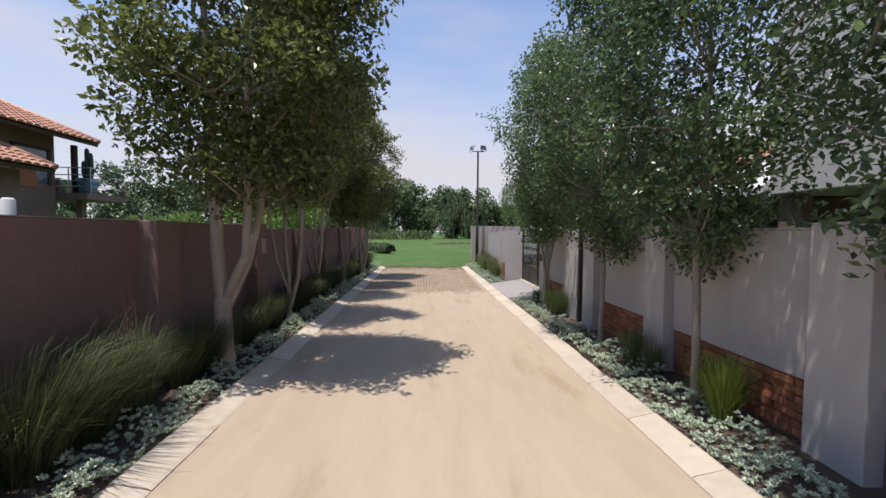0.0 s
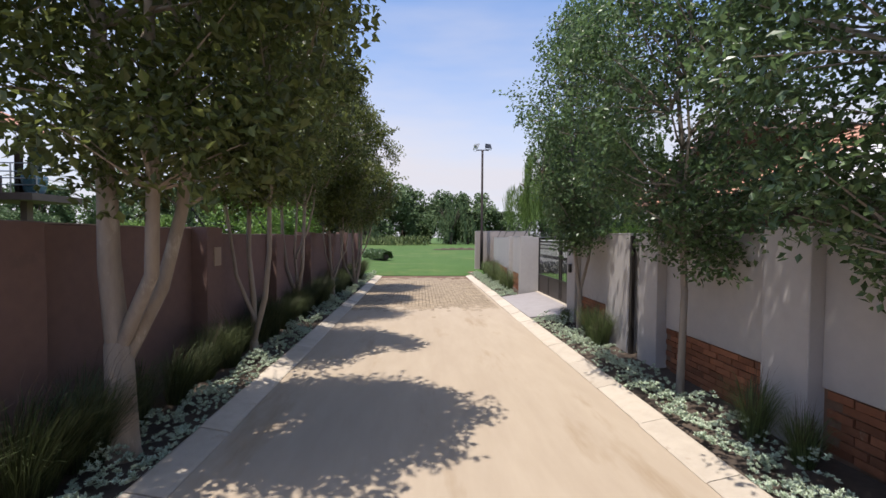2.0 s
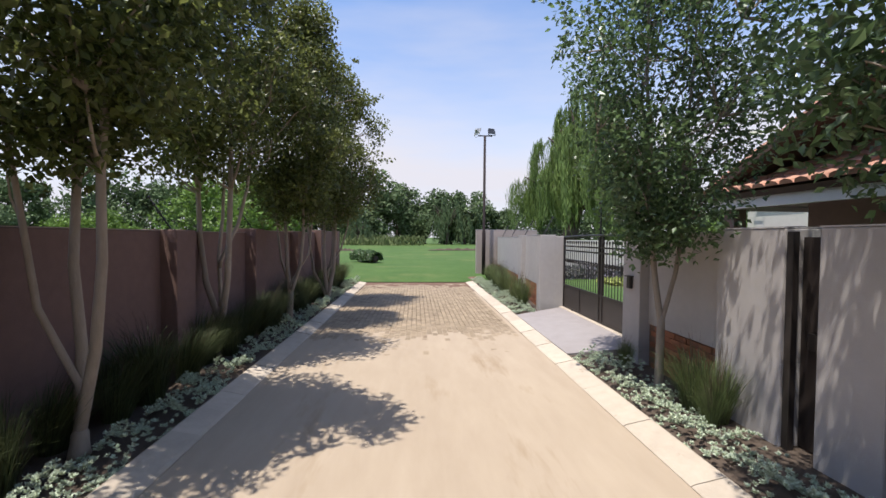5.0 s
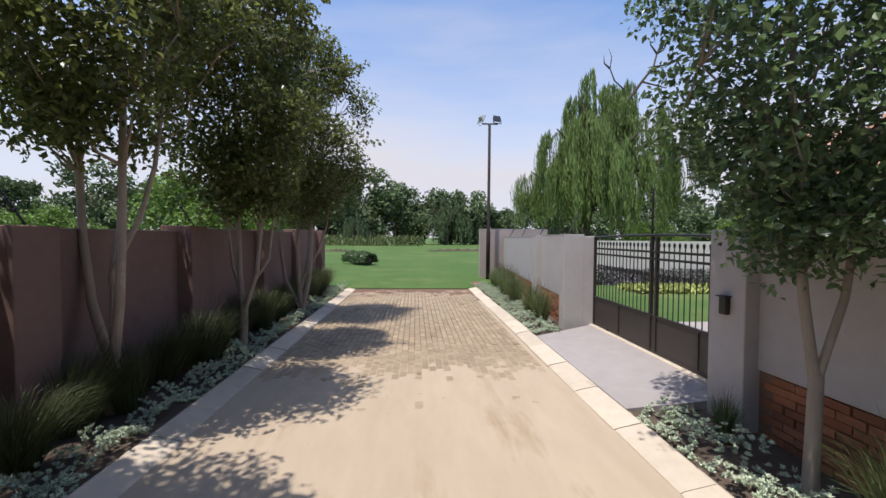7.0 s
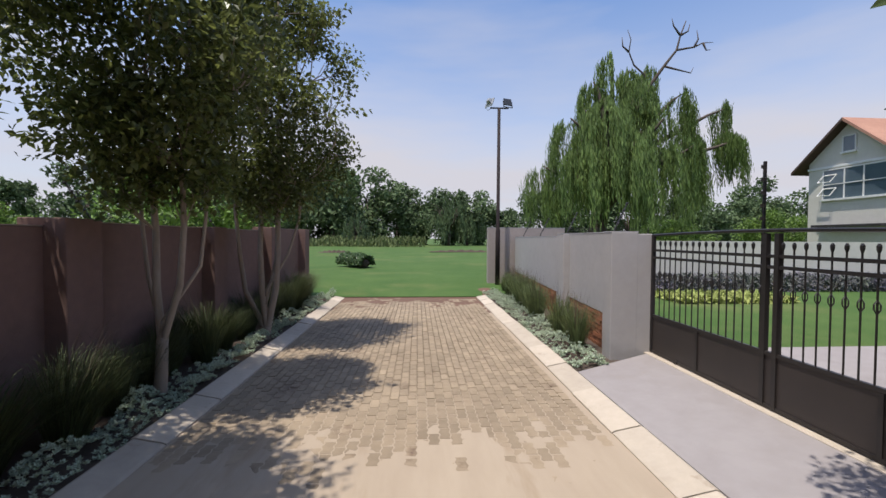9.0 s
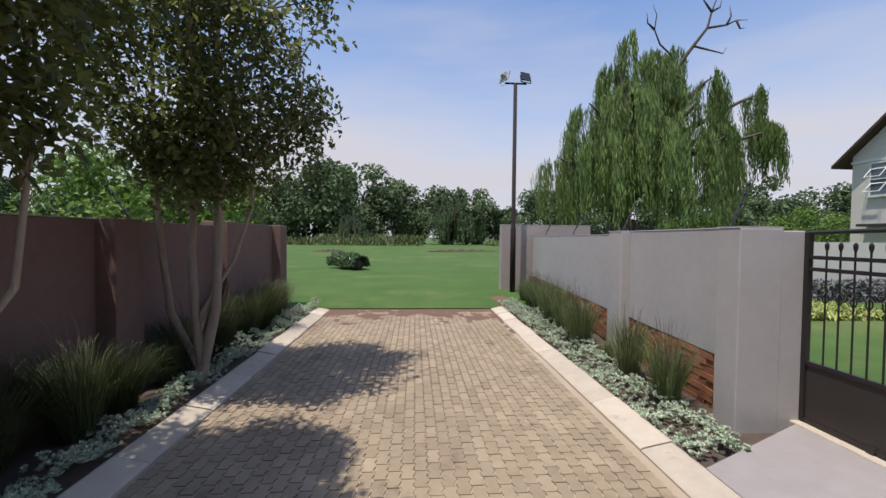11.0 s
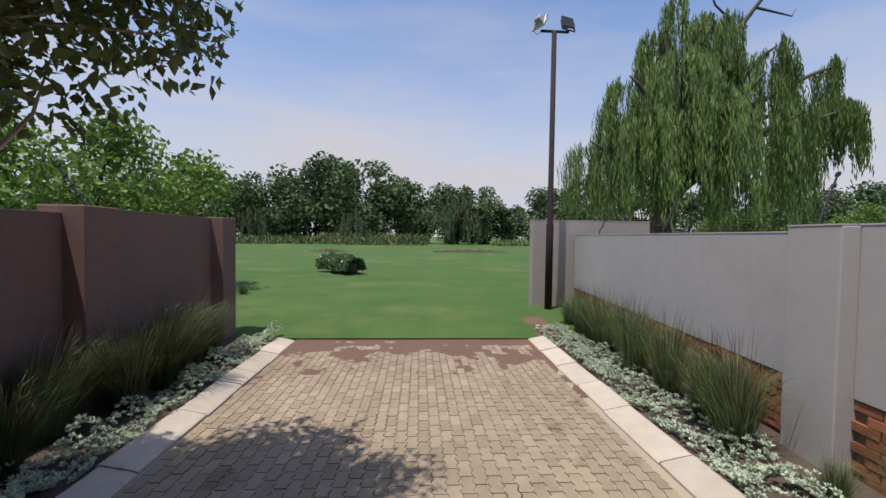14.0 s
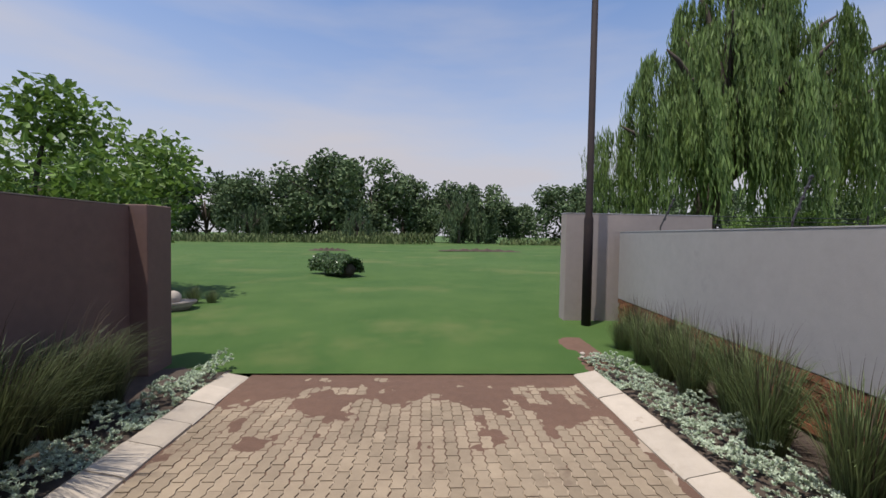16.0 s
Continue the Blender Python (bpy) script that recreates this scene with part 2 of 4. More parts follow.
class Shape:
    """Gathers faces for one mesh."""

    def __init__(self):
        self.v, self.f, self.m = [], [], []

    def add(self, verts, faces, mat=0):
        n = len(self.v)
        self.v.extend(verts)
        self.f.extend(tuple(i + n for i in f) for f in faces)
        self.m.extend([mat] * len(faces))
        return self

    def box(self, x0, x1, y0, y1, z0, z1, mat=0):
        v = [(x, y, z) for z in (z0, z1) for y in (y0, y1) for x in (x0, x1)]
        return self.add(v, [(0, 2, 3, 1), (4, 5, 7, 6), (0, 1, 5, 4), (2, 6, 7, 3), (0, 4, 6, 2), (1, 3, 7, 5)], mat)

    def tube(self, points, radii, sides=8, mat=0):
        rings = []
        for i, p in enumerate(points):
            p = Vector(p)
            a, b = Vector(points[max(i - 1, 0)]), Vector(points[min(i + 1, len(points) - 1)])
            d = (b - a).normalized()
            u = d.cross(Vector((0.31, 0.95, 0.05))).normalized()
            w = d.cross(u)
            rings.append([tuple(p + (u * math.cos(k * math.tau / sides) + w * math.sin(k * math.tau / sides)) * radii[i]) for k in range(sides)])
        v = [q for r in rings for q in r]
        f = [(i * sides + k, i * sides + (k + 1) % sides, (i + 1) * sides + (k + 1) % sides, (i + 1) * sides + k)
             for i in range(len(points) - 1) for k in range(sides)]
        f += [tuple(range(sides - 1, -1, -1)), tuple((len(points) - 1) * sides + k for k in range(sides))]
        return self.add(v, f, mat)

    def mesh(self, name, mats, smooth=False):
        me = bpy.data.meshes.new(name)
        me.from_pydata(self.v, [], self.f)
        for m in mats:
            me.materials.append(m)
        me.polygons.foreach_set("material_index", self.m)
        if smooth:
            me.polygons.foreach_set("use_smooth", [True] * len(self.f))
        me.update()
        return me


def part(name, shape, mats, parent=None, bevel=0.0, smooth=False, at=None):
    ob = new(name, shape.mesh(name, mats, smooth))
    if at is not None:
        ob.matrix_basis = at
    if parent:
        ob.parent = parent
    if bevel:
        b = ob.modifiers.new("bevel", "BEVEL")
        b.width, b.segments, b.limit_method = bevel, 2, "ANGLE"
    return ob


def leaf_mesh(name, centres, normals, tips, length, width, mat, rng, vary=0.35):
    """Pointed leaves, each of two triangles folded on its midrib."""
    n = len(centres)
    t = tips / np.linalg.norm(tips, axis=1)[:, None]
    s = np.cross(t, normals)
    s /= np.linalg.norm(s, axis=1)[:, None] + 1e-9
    up = np.cross(s, t)
    k = rng.uniform(1 - vary, 1 + vary, n)[:, None]
    a = centres - t * length * 0.5 * k
    b = centres + t * length * 0.5 * k
    l = centres - t * length * 0.06 * k + s * width * 0.5 * k + up * width * 0.18
    r = centres - t * length * 0.06 * k - s * width * 0.5 * k + up * width * 0.18
    v = np.stack([a, l, b, r], 1).reshape(-1, 3)
    i = np.arange(n) * 4
    f = np.stack([np.stack([i, i + 1, i + 2], 1), np.stack([i, i + 2, i + 3], 1)], 1).reshape(-1, 3)
    me = bpy.data.meshes.new(name)
    me.from_pydata(v.tolist(), [], f.tolist())
    me.materials.append(mat)
    me.update()
    return me


def unit(rng, n):
    d = rng.normal(size=(n, 3))
    return d / np.linalg.norm(d, axis=1)[:, None]


def crown(rng, clumps, per, spread, droop=0.25):
    """Leaf centres round clump centres, leaves turned outward and hanging a little."""
    c = np.repeat(clumps[:, :3], per, 0)
    r = np.repeat(clumps[:, 3], per)[:, None]
    d = unit(rng, len(c))
    p = c + d * r * spread * rng.uniform(0.15, 1.0, (len(c), 1)) ** 0.6
    t = unit(rng, len(c)) + d * 0.6 - np.array([0, 0, droop])
    nrm = unit(rng, len(c)) * 0.8 + np.array([0, 0, 0.8])
    return p, nrm, t


# ---- ground, road, kerbs ----
ROAD_L, ROAD_R, ROAD_END, ROAD_START = -2.0, 2.15, 22.05, -9.0
KERB_W = 0.31


def sheet(name, x0, x1, y0, y1, nx, ny, height, mat, label, kind="structure", category=""):
    s = Shape()
    xs, ys = np.linspace(x0, x1, nx), np.linspace(y0, y1, ny)
    v = [(float(x), float(y), height(float(x), float(y))) for y in ys for x in xs]
    f = [(j * nx + i, j * nx + i + 1, (j + 1) * nx + i + 1, (j + 1) * nx + i) for j in range(ny - 1) for i in range(nx - 1)]
    s.add(v, f)
    ob = part(name, s, [mat], smooth=True)
    return tagged(ob, label, category, kind=kind)


def rough(x, y, k, seed=0.0):
    return noise.fractal(Vector((x * k, y * k, seed)), 0.8, 2.0, 4)


def lawn_height(x, y):
    d = max(0.0, y - 22.1)
    return 0.03 + min(d, 1.0) * 0.05 + 0.06 * rough(x, y, 0.07) * min(1, d / 6) + 0.10 * math.exp(-((y - 33) / 9) ** 2 - ((x - 3) / 14) ** 2) * min(1, d / 3)


# one ground sheet to the horizon, with the lawn finer in front
tagged(part("ground", Shape().add([(-2500, -800, -0.12), (2500, -800, -0.12), (2500, 3000, -0.12), (-2500, 3000, -0.12)], [(0, 1, 2, 3)]), [M_LAWN]),
       "wide flat green ground reaching to the horizon", "ground", kind="structure")
sheet("lawn", -60, 60, 22.02, 122, 81, 121, lawn_height, M_LAWN, "mown green golf lawn with paler worn patches", category="lawn")
sheet("joint_bed", ROAD_L - 0.02, ROAD_R + 0.02, ROAD_START, ROAD_END, 3, 12, lambda x, y: -0.0135, M_JOINT, "dark soil bed between the road pavers", category="road bed")


def sand_height(x, y):
    u = (y - 12.2) / 2.4
    return 0.0035 - 0.0140 * min(1, max(0, u)) + 0.003 * rough(x * 1.6, y * 0.35, 0.9, 3.0) - (0.001 if y > 16 else 0)


sheet("road", ROAD_L - 0.01, ROAD_R + 0.01, ROAD_START, ROAD_END - 1.0, 61, 260, sand_height, M_SAND,
      "pale sand swept over the brick-paved lane", category="road")


def soil_height(x, y):
    u = min(1, max(0, (y - 19.9) / 1.9))
    edge = 0.004 * max(0, abs(x) - 1.5)
    return -0.0165 + 0.0225 * u ** 0.65 + edge + 0.013 * rough(x, y, 1.7, 8.0) * (1 if y < 21.95 else 0.3)


sheet("soil_patch", ROAD_L - 0.01, ROAD_R + 0.01, 19.4, ROAD_END + 0.05, 120, 80, soil_height, M_SOIL,
      "damp brown soil washed over the end of the lane", category="soil")
for nm, a, b in (("bed_soil_west", -3.42, ROAD_L - KERB_W + 0.01), ("bed_soil_east", ROAD_R + KERB_W - 0.01, 4.1)):
    sheet(nm, a, b, ROAD_START, 24.7, 14, 160, lambda x, y: 0.035 + 0.02 * rough(x, y, 2.0, 5.0), M_BED, "dark soil of the planting bed beside the lane", category="planting bed")

sheet("soil_corner", 2.3, 2.85, 22.06, 23.6, 16, 34,
      lambda x, y: lawn_height(x, y) + 0.014 - 0.09 * max(0, (2.52 + 0.12 * (y - 22) - x)) + 0.018 * rough(x, y, 3.0, 2.0), M_SOIL, "bare brown soil round the lamp post foot", category="soil")

# ---- left boundary wall ----
LW, LP = -3.42, -3.2
left_wall = tagged(new("wall_west"), "long brown plastered boundary wall with shallow piers", "wall", kind="structure")
for y0, y1, top in ((ROAD_START, 8.5, 2.05), (8.5, 13.5, 1.98), (13.5, 19.1, 2.04), (19.1, 22.42, 2.12)):
    part("wall_panel", Shape().box(LW - 0.23, LW, y0, y1 - 0.002, -0.1, top), [M_BROWN], left_wall, 0.012)
    part("coping", Shape().box(LW - 0.235, LW + 0.004, y0 + 0.002, y1 - 0.004, top + 0.001, top + 0.012), [M_BROWN_CAP], left_wall)
for y, top in ((-6.3, 2.05), (-3.5, 2.05), (-0.7, 2.05), (2.15, 2.05), (5.0, 2.06), (7.95, 2.08), (10.75, 2.0), (13.45, 2.07), (16.35, 2.06), (19.05, 2.13), (21.9, 2.14)):
    part("pier", Shape().box(LW - 0.24, LP, y, y + 0.46, -0.1, top), [M_BROWN], left_wall, 0.012)
part("meter_cover", Shape().box(LP - 0.01, LP + 0.012, 8.13, 8.34, 1.5, 1.78), [M_BOX], left_wall, 0.004)

# ---- right boundary wall ----
RW, RP = 3.48, 3.34
BRICK = Shape().box(-0.011, 0.052, -0.106, 0.106, -0.034, 0.034)
bricks_todo = []


def wall_run(name, origin, angle, panels, piers, label):
    """A plastered wall along local y with brick plinth panels set back between its piers."""
    ob = tagged(new(name), label, "wall", kind="structure")
    ob.matrix_basis = pose(*origin, 0, 0, angle)
    for y0, y1, top, plinth in panels:
        part("wall_panel", Shape().box(RW + 0.03, RW + 0.25, y0, y1, -0.1, plinth, 0), [M_MORTAR], ob)
        part("wall_panel", Shape().box(RW, RW + 0.252, y0, y1, plinth + 0.002, top), [M_GREY], ob, 0.01)
        part("coping", Shape().box(RW - 0.004, RW + 0.256, y0 + 0.002, y1 - 0.002, top + 0.001, top + 0.014), [M_GREY_CAP], ob)
        bricks_todo.append((ob, y0, y1, plinth))
    for y0, y1, top in piers:
        part("pier", Shape().box(RP, RW + 0.27, y0, y1, -0.1, top), [M_GREY], ob, 0.012)
        part("coping", Shape().box(RP - 0.004, RW + 0.274, y0 + 0.002, y1 - 0.002, top + 0.001, top + 0.014), [M_GREY_CAP], ob)
    return ob


wall_run("wall_east", (0, 0, 0), 0,
         [(-8.9, -0.05, 2.0, 0.6), (0.4, 2.8, 2.0, 0.6), (3.3, 5.37, 2.0, 0.62), (5.87, 7.68, 2.0, 0.64), (9.3, 10.82, 2.0, 0.66)],
         [(-0.05, 0.4, 2.04), (2.8, 3.3, 2.04), (5.37, 5.87, 2.06), (7.68, 8.18, 2.03), (8.5, 9.3, 2.03)],
         "grey plastered boundary wall with red brick plinth panels")
east = bpy.data.objects["wall_east"]
part("gate_pier", Shape().box(RP, 3.95, 10.82, 11.3, -0.1, 2.03), [M_GREY], east, 0.012)
ANG = -4.3
far_wall = wall_run("wall_east_far", (3.2 - RP * math.cos(radians(ANG)), 15.2 + RP * math.sin(radians(-ANG)), 0), ANG,
                    [(0.32, 2.55, 2.0, 0.64), (3.05, 9.55, 1.95, 0.62)],
                    [(0.0, 0.32, 2.0), (2.55, 3.05, 2.0)],
                    "lilac-grey plastered boundary wall with red brick plinth")
part("gate_return", Shape().box(RP + 0.02, RP + 0.62, 0.003, 0.3, -0.1, 1.976), [M_GREY], far_wall, 0.01)
cross = tagged(new("wall_cross"), "taller pinkish-grey plastered cross wall at the lawn edge", "wall", kind="structure")
part("wall_panel", Shape().box(3.03, 6.1, 24.9, 25.2, -0.1, 2.32), [M_PINK], cross, 0.012)
part("coping", Shape().box(3.026, 6.104, 24.896, 25.204, 2.321, 2.334), [M_GREY_CAP], cross)
far_cross = tagged(new("wall_garden"), "pale plastered garden wall behind the gated lawn", "wall", kind="structure")
part("wall_panel", Shape().box(4.25, 21.5, 23.0, 23.25, -0.1, 1.85), [M_CREAM], far_cross)

# ---- driveway apron and gate ----
tagged(part("driveway_apron", Shape().add([(ROAD_R + KERB_W, 11.35, 0.07), (3.72, 11.35, 0.16), (3.72, 15.1, 0.16), (ROAD_R + KERB_W, 14.6, 0.07),
                                           (ROAD_R + KERB_W, 11.35, -0.1), (3.72, 11.35, -0.1), (3.72, 15.1, -0.1), (ROAD_R + KERB_W, 14.6, -0.1)],
                                          [(0, 1, 2, 3), (4, 5, 1, 0), (5, 6, 2, 1), (6, 7, 3, 2), (7, 4, 0, 3)]), [M_APRON]),
       "smooth grey concrete driveway apron before the gate", "driveway", kind="structure")
tagged(part("gate_sill", Shape().box(3.722, 3.93, 11.3, 15.18, -0.1, 0.17), [M_KERB], bevel=0.01), "pale concrete sill beneath the sliding gate", "sill", kind="structure")
tagged(part("driveway", Shape().box(3.932, 16, 11.3, 15.4, -0.1, 0.15), [M_APRON]), "grey concrete driveway inside the gate", "driveway", kind="structure")
tagged(part("garden_lawn", Shape().box(4.0, 40, 15.402, 22.99, -0.1, 0.12), [M_LAWN]), "green garden lawn behind the gate", "lawn", kind="structure")

gate = tagged(new("driveway_gate"), "black steel driveway gate with barred top and sheet base", "gate")
GX = 3.83
GY0, GY1 = 11.32, 15.16
part("sheet_panel", Shape().box(GX - 0.008, GX + 0.008, GY0, GY1, 0.2, 0.74), [M_SHEET], gate)
frame_shape = Shape()
for y in (GY0 + 0.02, 13.03, 13.17, GY1 - 0.02):
    frame_shape.box(GX - 0.025, GX + 0.025, y - 0.025, y + 0.025, 0.19, 1.96)
for y in (12.1, 14.15):
    frame_shape.box(GX - 0.022, GX - 0.009, y - 0.02, y + 0.02, 0.2, 0.72)
for z in (0.20, 0.74):
    frame_shape.box(GX - 0.02, GX + 0.02, GY0, GY1, z - 0.018, z + 0.018)
for z in (1.62, 1.73):
    frame_shape.box(GX - 0.018, GX + 0.018, GY0, GY1, z - 0.017, z + 0.017)
arch = [(GX, GY0 + (GY1 - GY0) * k / 16, 1.955 + 0.035 * math.sin(math.pi * k / 16)) for k in range(17)]
frame_shape.tube(arch, [0.02] * 17, 6)
part("gate_frame", frame_shape, [M_STEEL], gate)
bar = Shape().tube([(0, 0, 0.74), (0, 0, 1.80)], [0.0085, 0.0085], 6).tube([(0, 0, 1.795), (0, 0, 1.82), (0, 0, 1.85), (0, 0, 1.87)], [0.010, 0.018, 0.019, 0.008], 6)
for a in range(4):
    c, s = math.cos(a * math.pi / 2) * 0.026, math.sin(a * math.pi / 2) * 0.026
    bar.tube([(0, 0, 1.31), (c, s, 1.35), (c, s, 1.39), (0, 0, 1.43)], [0.005] * 4, 4)
bar_mesh = bar.mesh("bar", [M_STEEL])
k = 0
while GY0 + 0.14 + k * 0.117 < GY1 - 0.08:
    y = GY0 + 0.14 + k * 0.117
    k += 1
    if abs(y - 13.1) > 0.1:
        b = new("bar", bar_mesh)
        b.location = (GX, y, 0)
        b.parent = gate
part("roller", Shape().tube([(GX - 0.03, 14.55, 0.2), (GX + 0.03, 14.55, 0.2)], [0.035, 0.035], 12), [M_STEEL], gate)


def letter_box():
    ob = tagged(new("intercom_box"), "small black intercom box on the gate pier", "intercom")
    part("housing", Shape().box(RP - 0.055, RP + 0.0, 11.0, 11.1, 1.16, 1.34), [M_STEEL], ob, 0.012)
    part("hood", Shape().box(RP - 0.08, RP + 0.0, 10.985, 11.115, 1.34, 1.355), [M_STEEL], ob, 0.004)


letter_box()

# narrow dark steel side gate between two piers
side = tagged(new("side_gate"), "narrow dark steel gate between two plaster piers", "gate")
part("leaf", Shape().box(3.52, 3.56, 8.19, 8.49, 0.05, 1.95), [M_SHEET], side)
part("post", Shape().box(3.36, 3.42, 8.43, 8.495, 0.0, 2.0), [M_STEEL], side, 0.004)
part("post", Shape().box(3.44, 3.5, 8.185, 8.25, 0.0, 2.0), [M_STEEL], side, 0.004)
part("lock_box", Shape().box(3.49, 3.52, 8.27, 8.4, 0.95, 1.1), [M_STEEL], side, 0.004)

# ---- lamp post ----
post = tagged(new("lamp_post"), "tall dark steel post with two floodlights", "lamp post")
PX, PY = 3.33, 24.5
part("pole", Shape().tube([(PX, PY, 0), (PX, PY, 2.2), (PX, PY, 2.25), (PX, PY, 6.86)], [0.09, 0.086, 0.068, 0.058], 14), [M_POLE], post, smooth=True)
part("crossbar", Shape().box(PX - 0.34, PX + 0.36, PY - 0.025, PY + 0.025, 6.83, 6.88), [M_POLE], post, 0.005)


def flood(dx, yaw, pitch, mat):
    s = Shape().box(-0.17, 0.17, -0.03, 0.02, -0.13, 0.13)
    s.add([(-0.13, 0.02, -0.1), (0.13, 0.02, -0.1), (0.13, 0.02, 0.1), (-0.13, 0.02, 0.1), (-0.07, 0.14, -0.05), (0.07, 0.14, -0.05), (0.07, 0.14, 0.05), (-0.07, 0.14, 0.05)],
          [(0, 1, 5, 4), (1, 2, 6, 5), (2, 3, 7, 6), (3, 0, 4, 7), (4, 5, 6, 7)])
    s.box(-0.2, -0.175, -0.02, 0.02, -0.2, 0.03).box(0.175, 0.2, -0.02, 0.02, -0.2, 0.03).box(-0.2, 0.2, -0.02, 0.02, -0.215, -0.195)
    part("floodlight", s, [mat], post, 0.008, at=pose(PX + dx, PY, 7.085, pitch, 0, yaw))


flood(-0.34, 120, 25, M_LAMP_PALE)
flood(0.32, 20, -12, M_LAMP)
part("cable", Shape().tube([(PX - 0.3, PY, 6.86), (PX - 0.42, PY, 6.76), (PX - 0.52, PY, 6.86), (PX - 0.5, PY, 7.0)], [0.01] * 4, 6), [M_LAMP_PALE], post)

# ---- street trees ----


def limbs(rng, fork, top, stems, r0):
    """A short bole and stems; each stem: where it leaves the bole, its outward bend, its lean at the top, its thickness."""
    s = Shape()
    ends = []
    tilt = rng.uniform(-0.02, 0.02, 2)
    s.tube([(0, 0, -0.05), (0.0, 0.0, 0.05), (tilt[0], tilt[1], fork * 0.5), (tilt[0] * 2, tilt[1] * 2, fork), (tilt[0] * 2, tilt[1] * 2, fork + 0.06)],
           [r0 * 1.35, r0 * 1.1, r0, r0 * 0.92, r0 * 0.5], 10)
    for start, (bx, by), (lx, ly), thick in stems:
        pts = [(tilt[0], tilt[1], start - 0.12)]
        rad = [r0 * thick * 0.9]
        for i in range(9):
            u = i / 8
            z = start + (top - start) * u
            bend = min(1.0, (z - start) / 1.0) ** 0.8
            k = bend * (1 - u)
            pts.append((tilt[0] * 2 + bx * k + lx * u + rng.normal(0, 0.022) * (i > 0), tilt[1] * 2 + by * k + ly * u + rng.normal(0, 0.022) * (i > 0), z))
            rad.append(r0 * thick * (1.0 - 0.84 * u))
        s.tube(pts, rad, 8)
        ends.append(pts)
        for i in (4, 4, 5, 5, 6, 6, 7, 7, 8):
            if pts[i][2] < 1.9:
                continue
            b = rng.uniform(0, math.tau)
            p = np.array(pts[i])
            ln = rng.uniform(0.35, 0.75)
            q = p + np.array([math.cos(b) * ln, math.sin(b) * ln, rng.uniform(0.3, 0.9)])
            mid_p = (p + q) / 2 + np.array([0, 0, -0.07])
            s.tube([tuple(p), tuple(mid_p), tuple(q)], [rad[i] * 0.6, rad[i] * 0.42, 0.008], 5)
            ends.append([tuple(p), tuple(mid_p), tuple(q)])
    return s, ends


def street_tree(seed, fork, stems, r0, radius, low, high, centre, leaves, leaf_len, mat, bark, label, foot=(0.45, 1.3), n=120, tuft_size=(0.24, 0.55)):
    """centre: how far the crown's axis stands from the bole; radius: across the lane and along it."""
    rng = np.random.default_rng(seed)
    ob = tagged(new("street_tree"), label, "tree", "trees along the lane")
    s, ends = limbs(rng, fork, high * 0.92, stems, r0)
    part("trunk", s, [bark], ob, smooth=True)
    u = (np.arange(n) + rng.uniform(0, 1, n)) / n
    prof = np.sin(np.pi * np.clip(0.12 + 0.86 * u, 0, 1)) ** 0.55 * np.clip(foot[0] + foot[1] * u, 0, 1)
    r = prof * rng.uniform(0.03, 1, n) ** 0.45
    a = rng.uniform(0, math.tau, n)
    z = low + (high - low) * u + 0.35 * r * rng.uniform(-1, 1, n)
    size = rng.uniform(*tuft_size, n)
    clumps = np.stack([r * np.cos(a) * radius[0] + centre[0], r * np.sin(a) * radius[1] * (1.45 - 0.75 * u) + centre[1], z, size], 1)
    per = np.maximum(20, (leaves * size ** 2 / (size ** 2).sum()).astype(int))
    ps, ns, ts = [], [], []
    for c, m in zip(clumps, per):
        p, nr, t = crown(rng, c[None, :], int(m), 1.0)
        ps.append(p)
        ns.append(nr)
        ts.append(t)
    # stray sprays past the outline
    for k in range(60):
        c = clumps[rng.integers(n)]
        d = unit(rng, 1)[0] * np.array([1, 1, 0.7])
        u_ = rng.uniform(0.2, 1, 26)[:, None]
        ps.append(c[:3] + d * u_ * (c[3] + 0.28) + rng.normal(0, 0.035, (26, 3)))
        ns.append(unit(rng, 26) + np.array([0, 0, 0.8]))
        ts.append(unit(rng, 26) + d - np.array([0, 0, 0.4]))
    lv = new("leaves", leaf_mesh("leaves", np.concatenate(ps), np.concatenate(ns), np.concatenate(ts), leaf_len, leaf_len * 0.58, mat, rng))
    lv.parent = ob
    joints = np.array([q for e in ends for q in e[2:] if q[2] > 1.7])
    tw_s = Shape()
    for c in clumps:
        base = joints[np.argmin(np.linalg.norm(joints - (c[:3] - np.array([0, 0, 0.35])), axis=1))]
        cc = c[:3]
        tw_s.tube([tuple(base), tuple((base + cc) / 2 + rng.normal(0, 0.05, 3)), tuple(cc)], [0.014, 0.01, 0.004], 4)
    tagged(part("twigs", tw_s, [bark], ob), kind="stuff")
    return ob


LEFT_LABEL = "multi-stemmed street tree with pale bark and dark leaves"
RIGHT_LABEL = "slender street tree with grey trunk and glossy leaves"
t_a = street_tree(11, 1.0, [(0.95, (-0.02, 0.0), (-0.2, -0.1), 0.8), (0.75, (0.3, 0.1), (0.75, 0.4), 0.55), (0.92, (0.42, -0.15), (0.6, -0.5), 0.52), (1.6, (-0.25, 0.2), (-0.5, 0.6), 0.34)],
                  0.115, (1.75, 1.12), 2.4, 6.9, (0.38, -0.1), 31000, 0.088, M_LEAF_L, M_BARK, LEFT_LABEL, foot=(0.72, 1.2), n=150)
t_b = street_tree(12, 0.18, [(0.15, (-0.05, 0.1), (-0.3, 0.3), 0.72), (0.2, (0.22, -0.1), (0.5, -0.3), 0.7), (0.6, (-0.25, -0.1), (-0.6, -0.2), 0.45)],
                  0.07, (1.75, 1.0), 2.6, 6.6, (-0.05, -0.15), 27000, 0.085, M_LEAF_L, M_BARK, LEFT_LABEL, n=105)
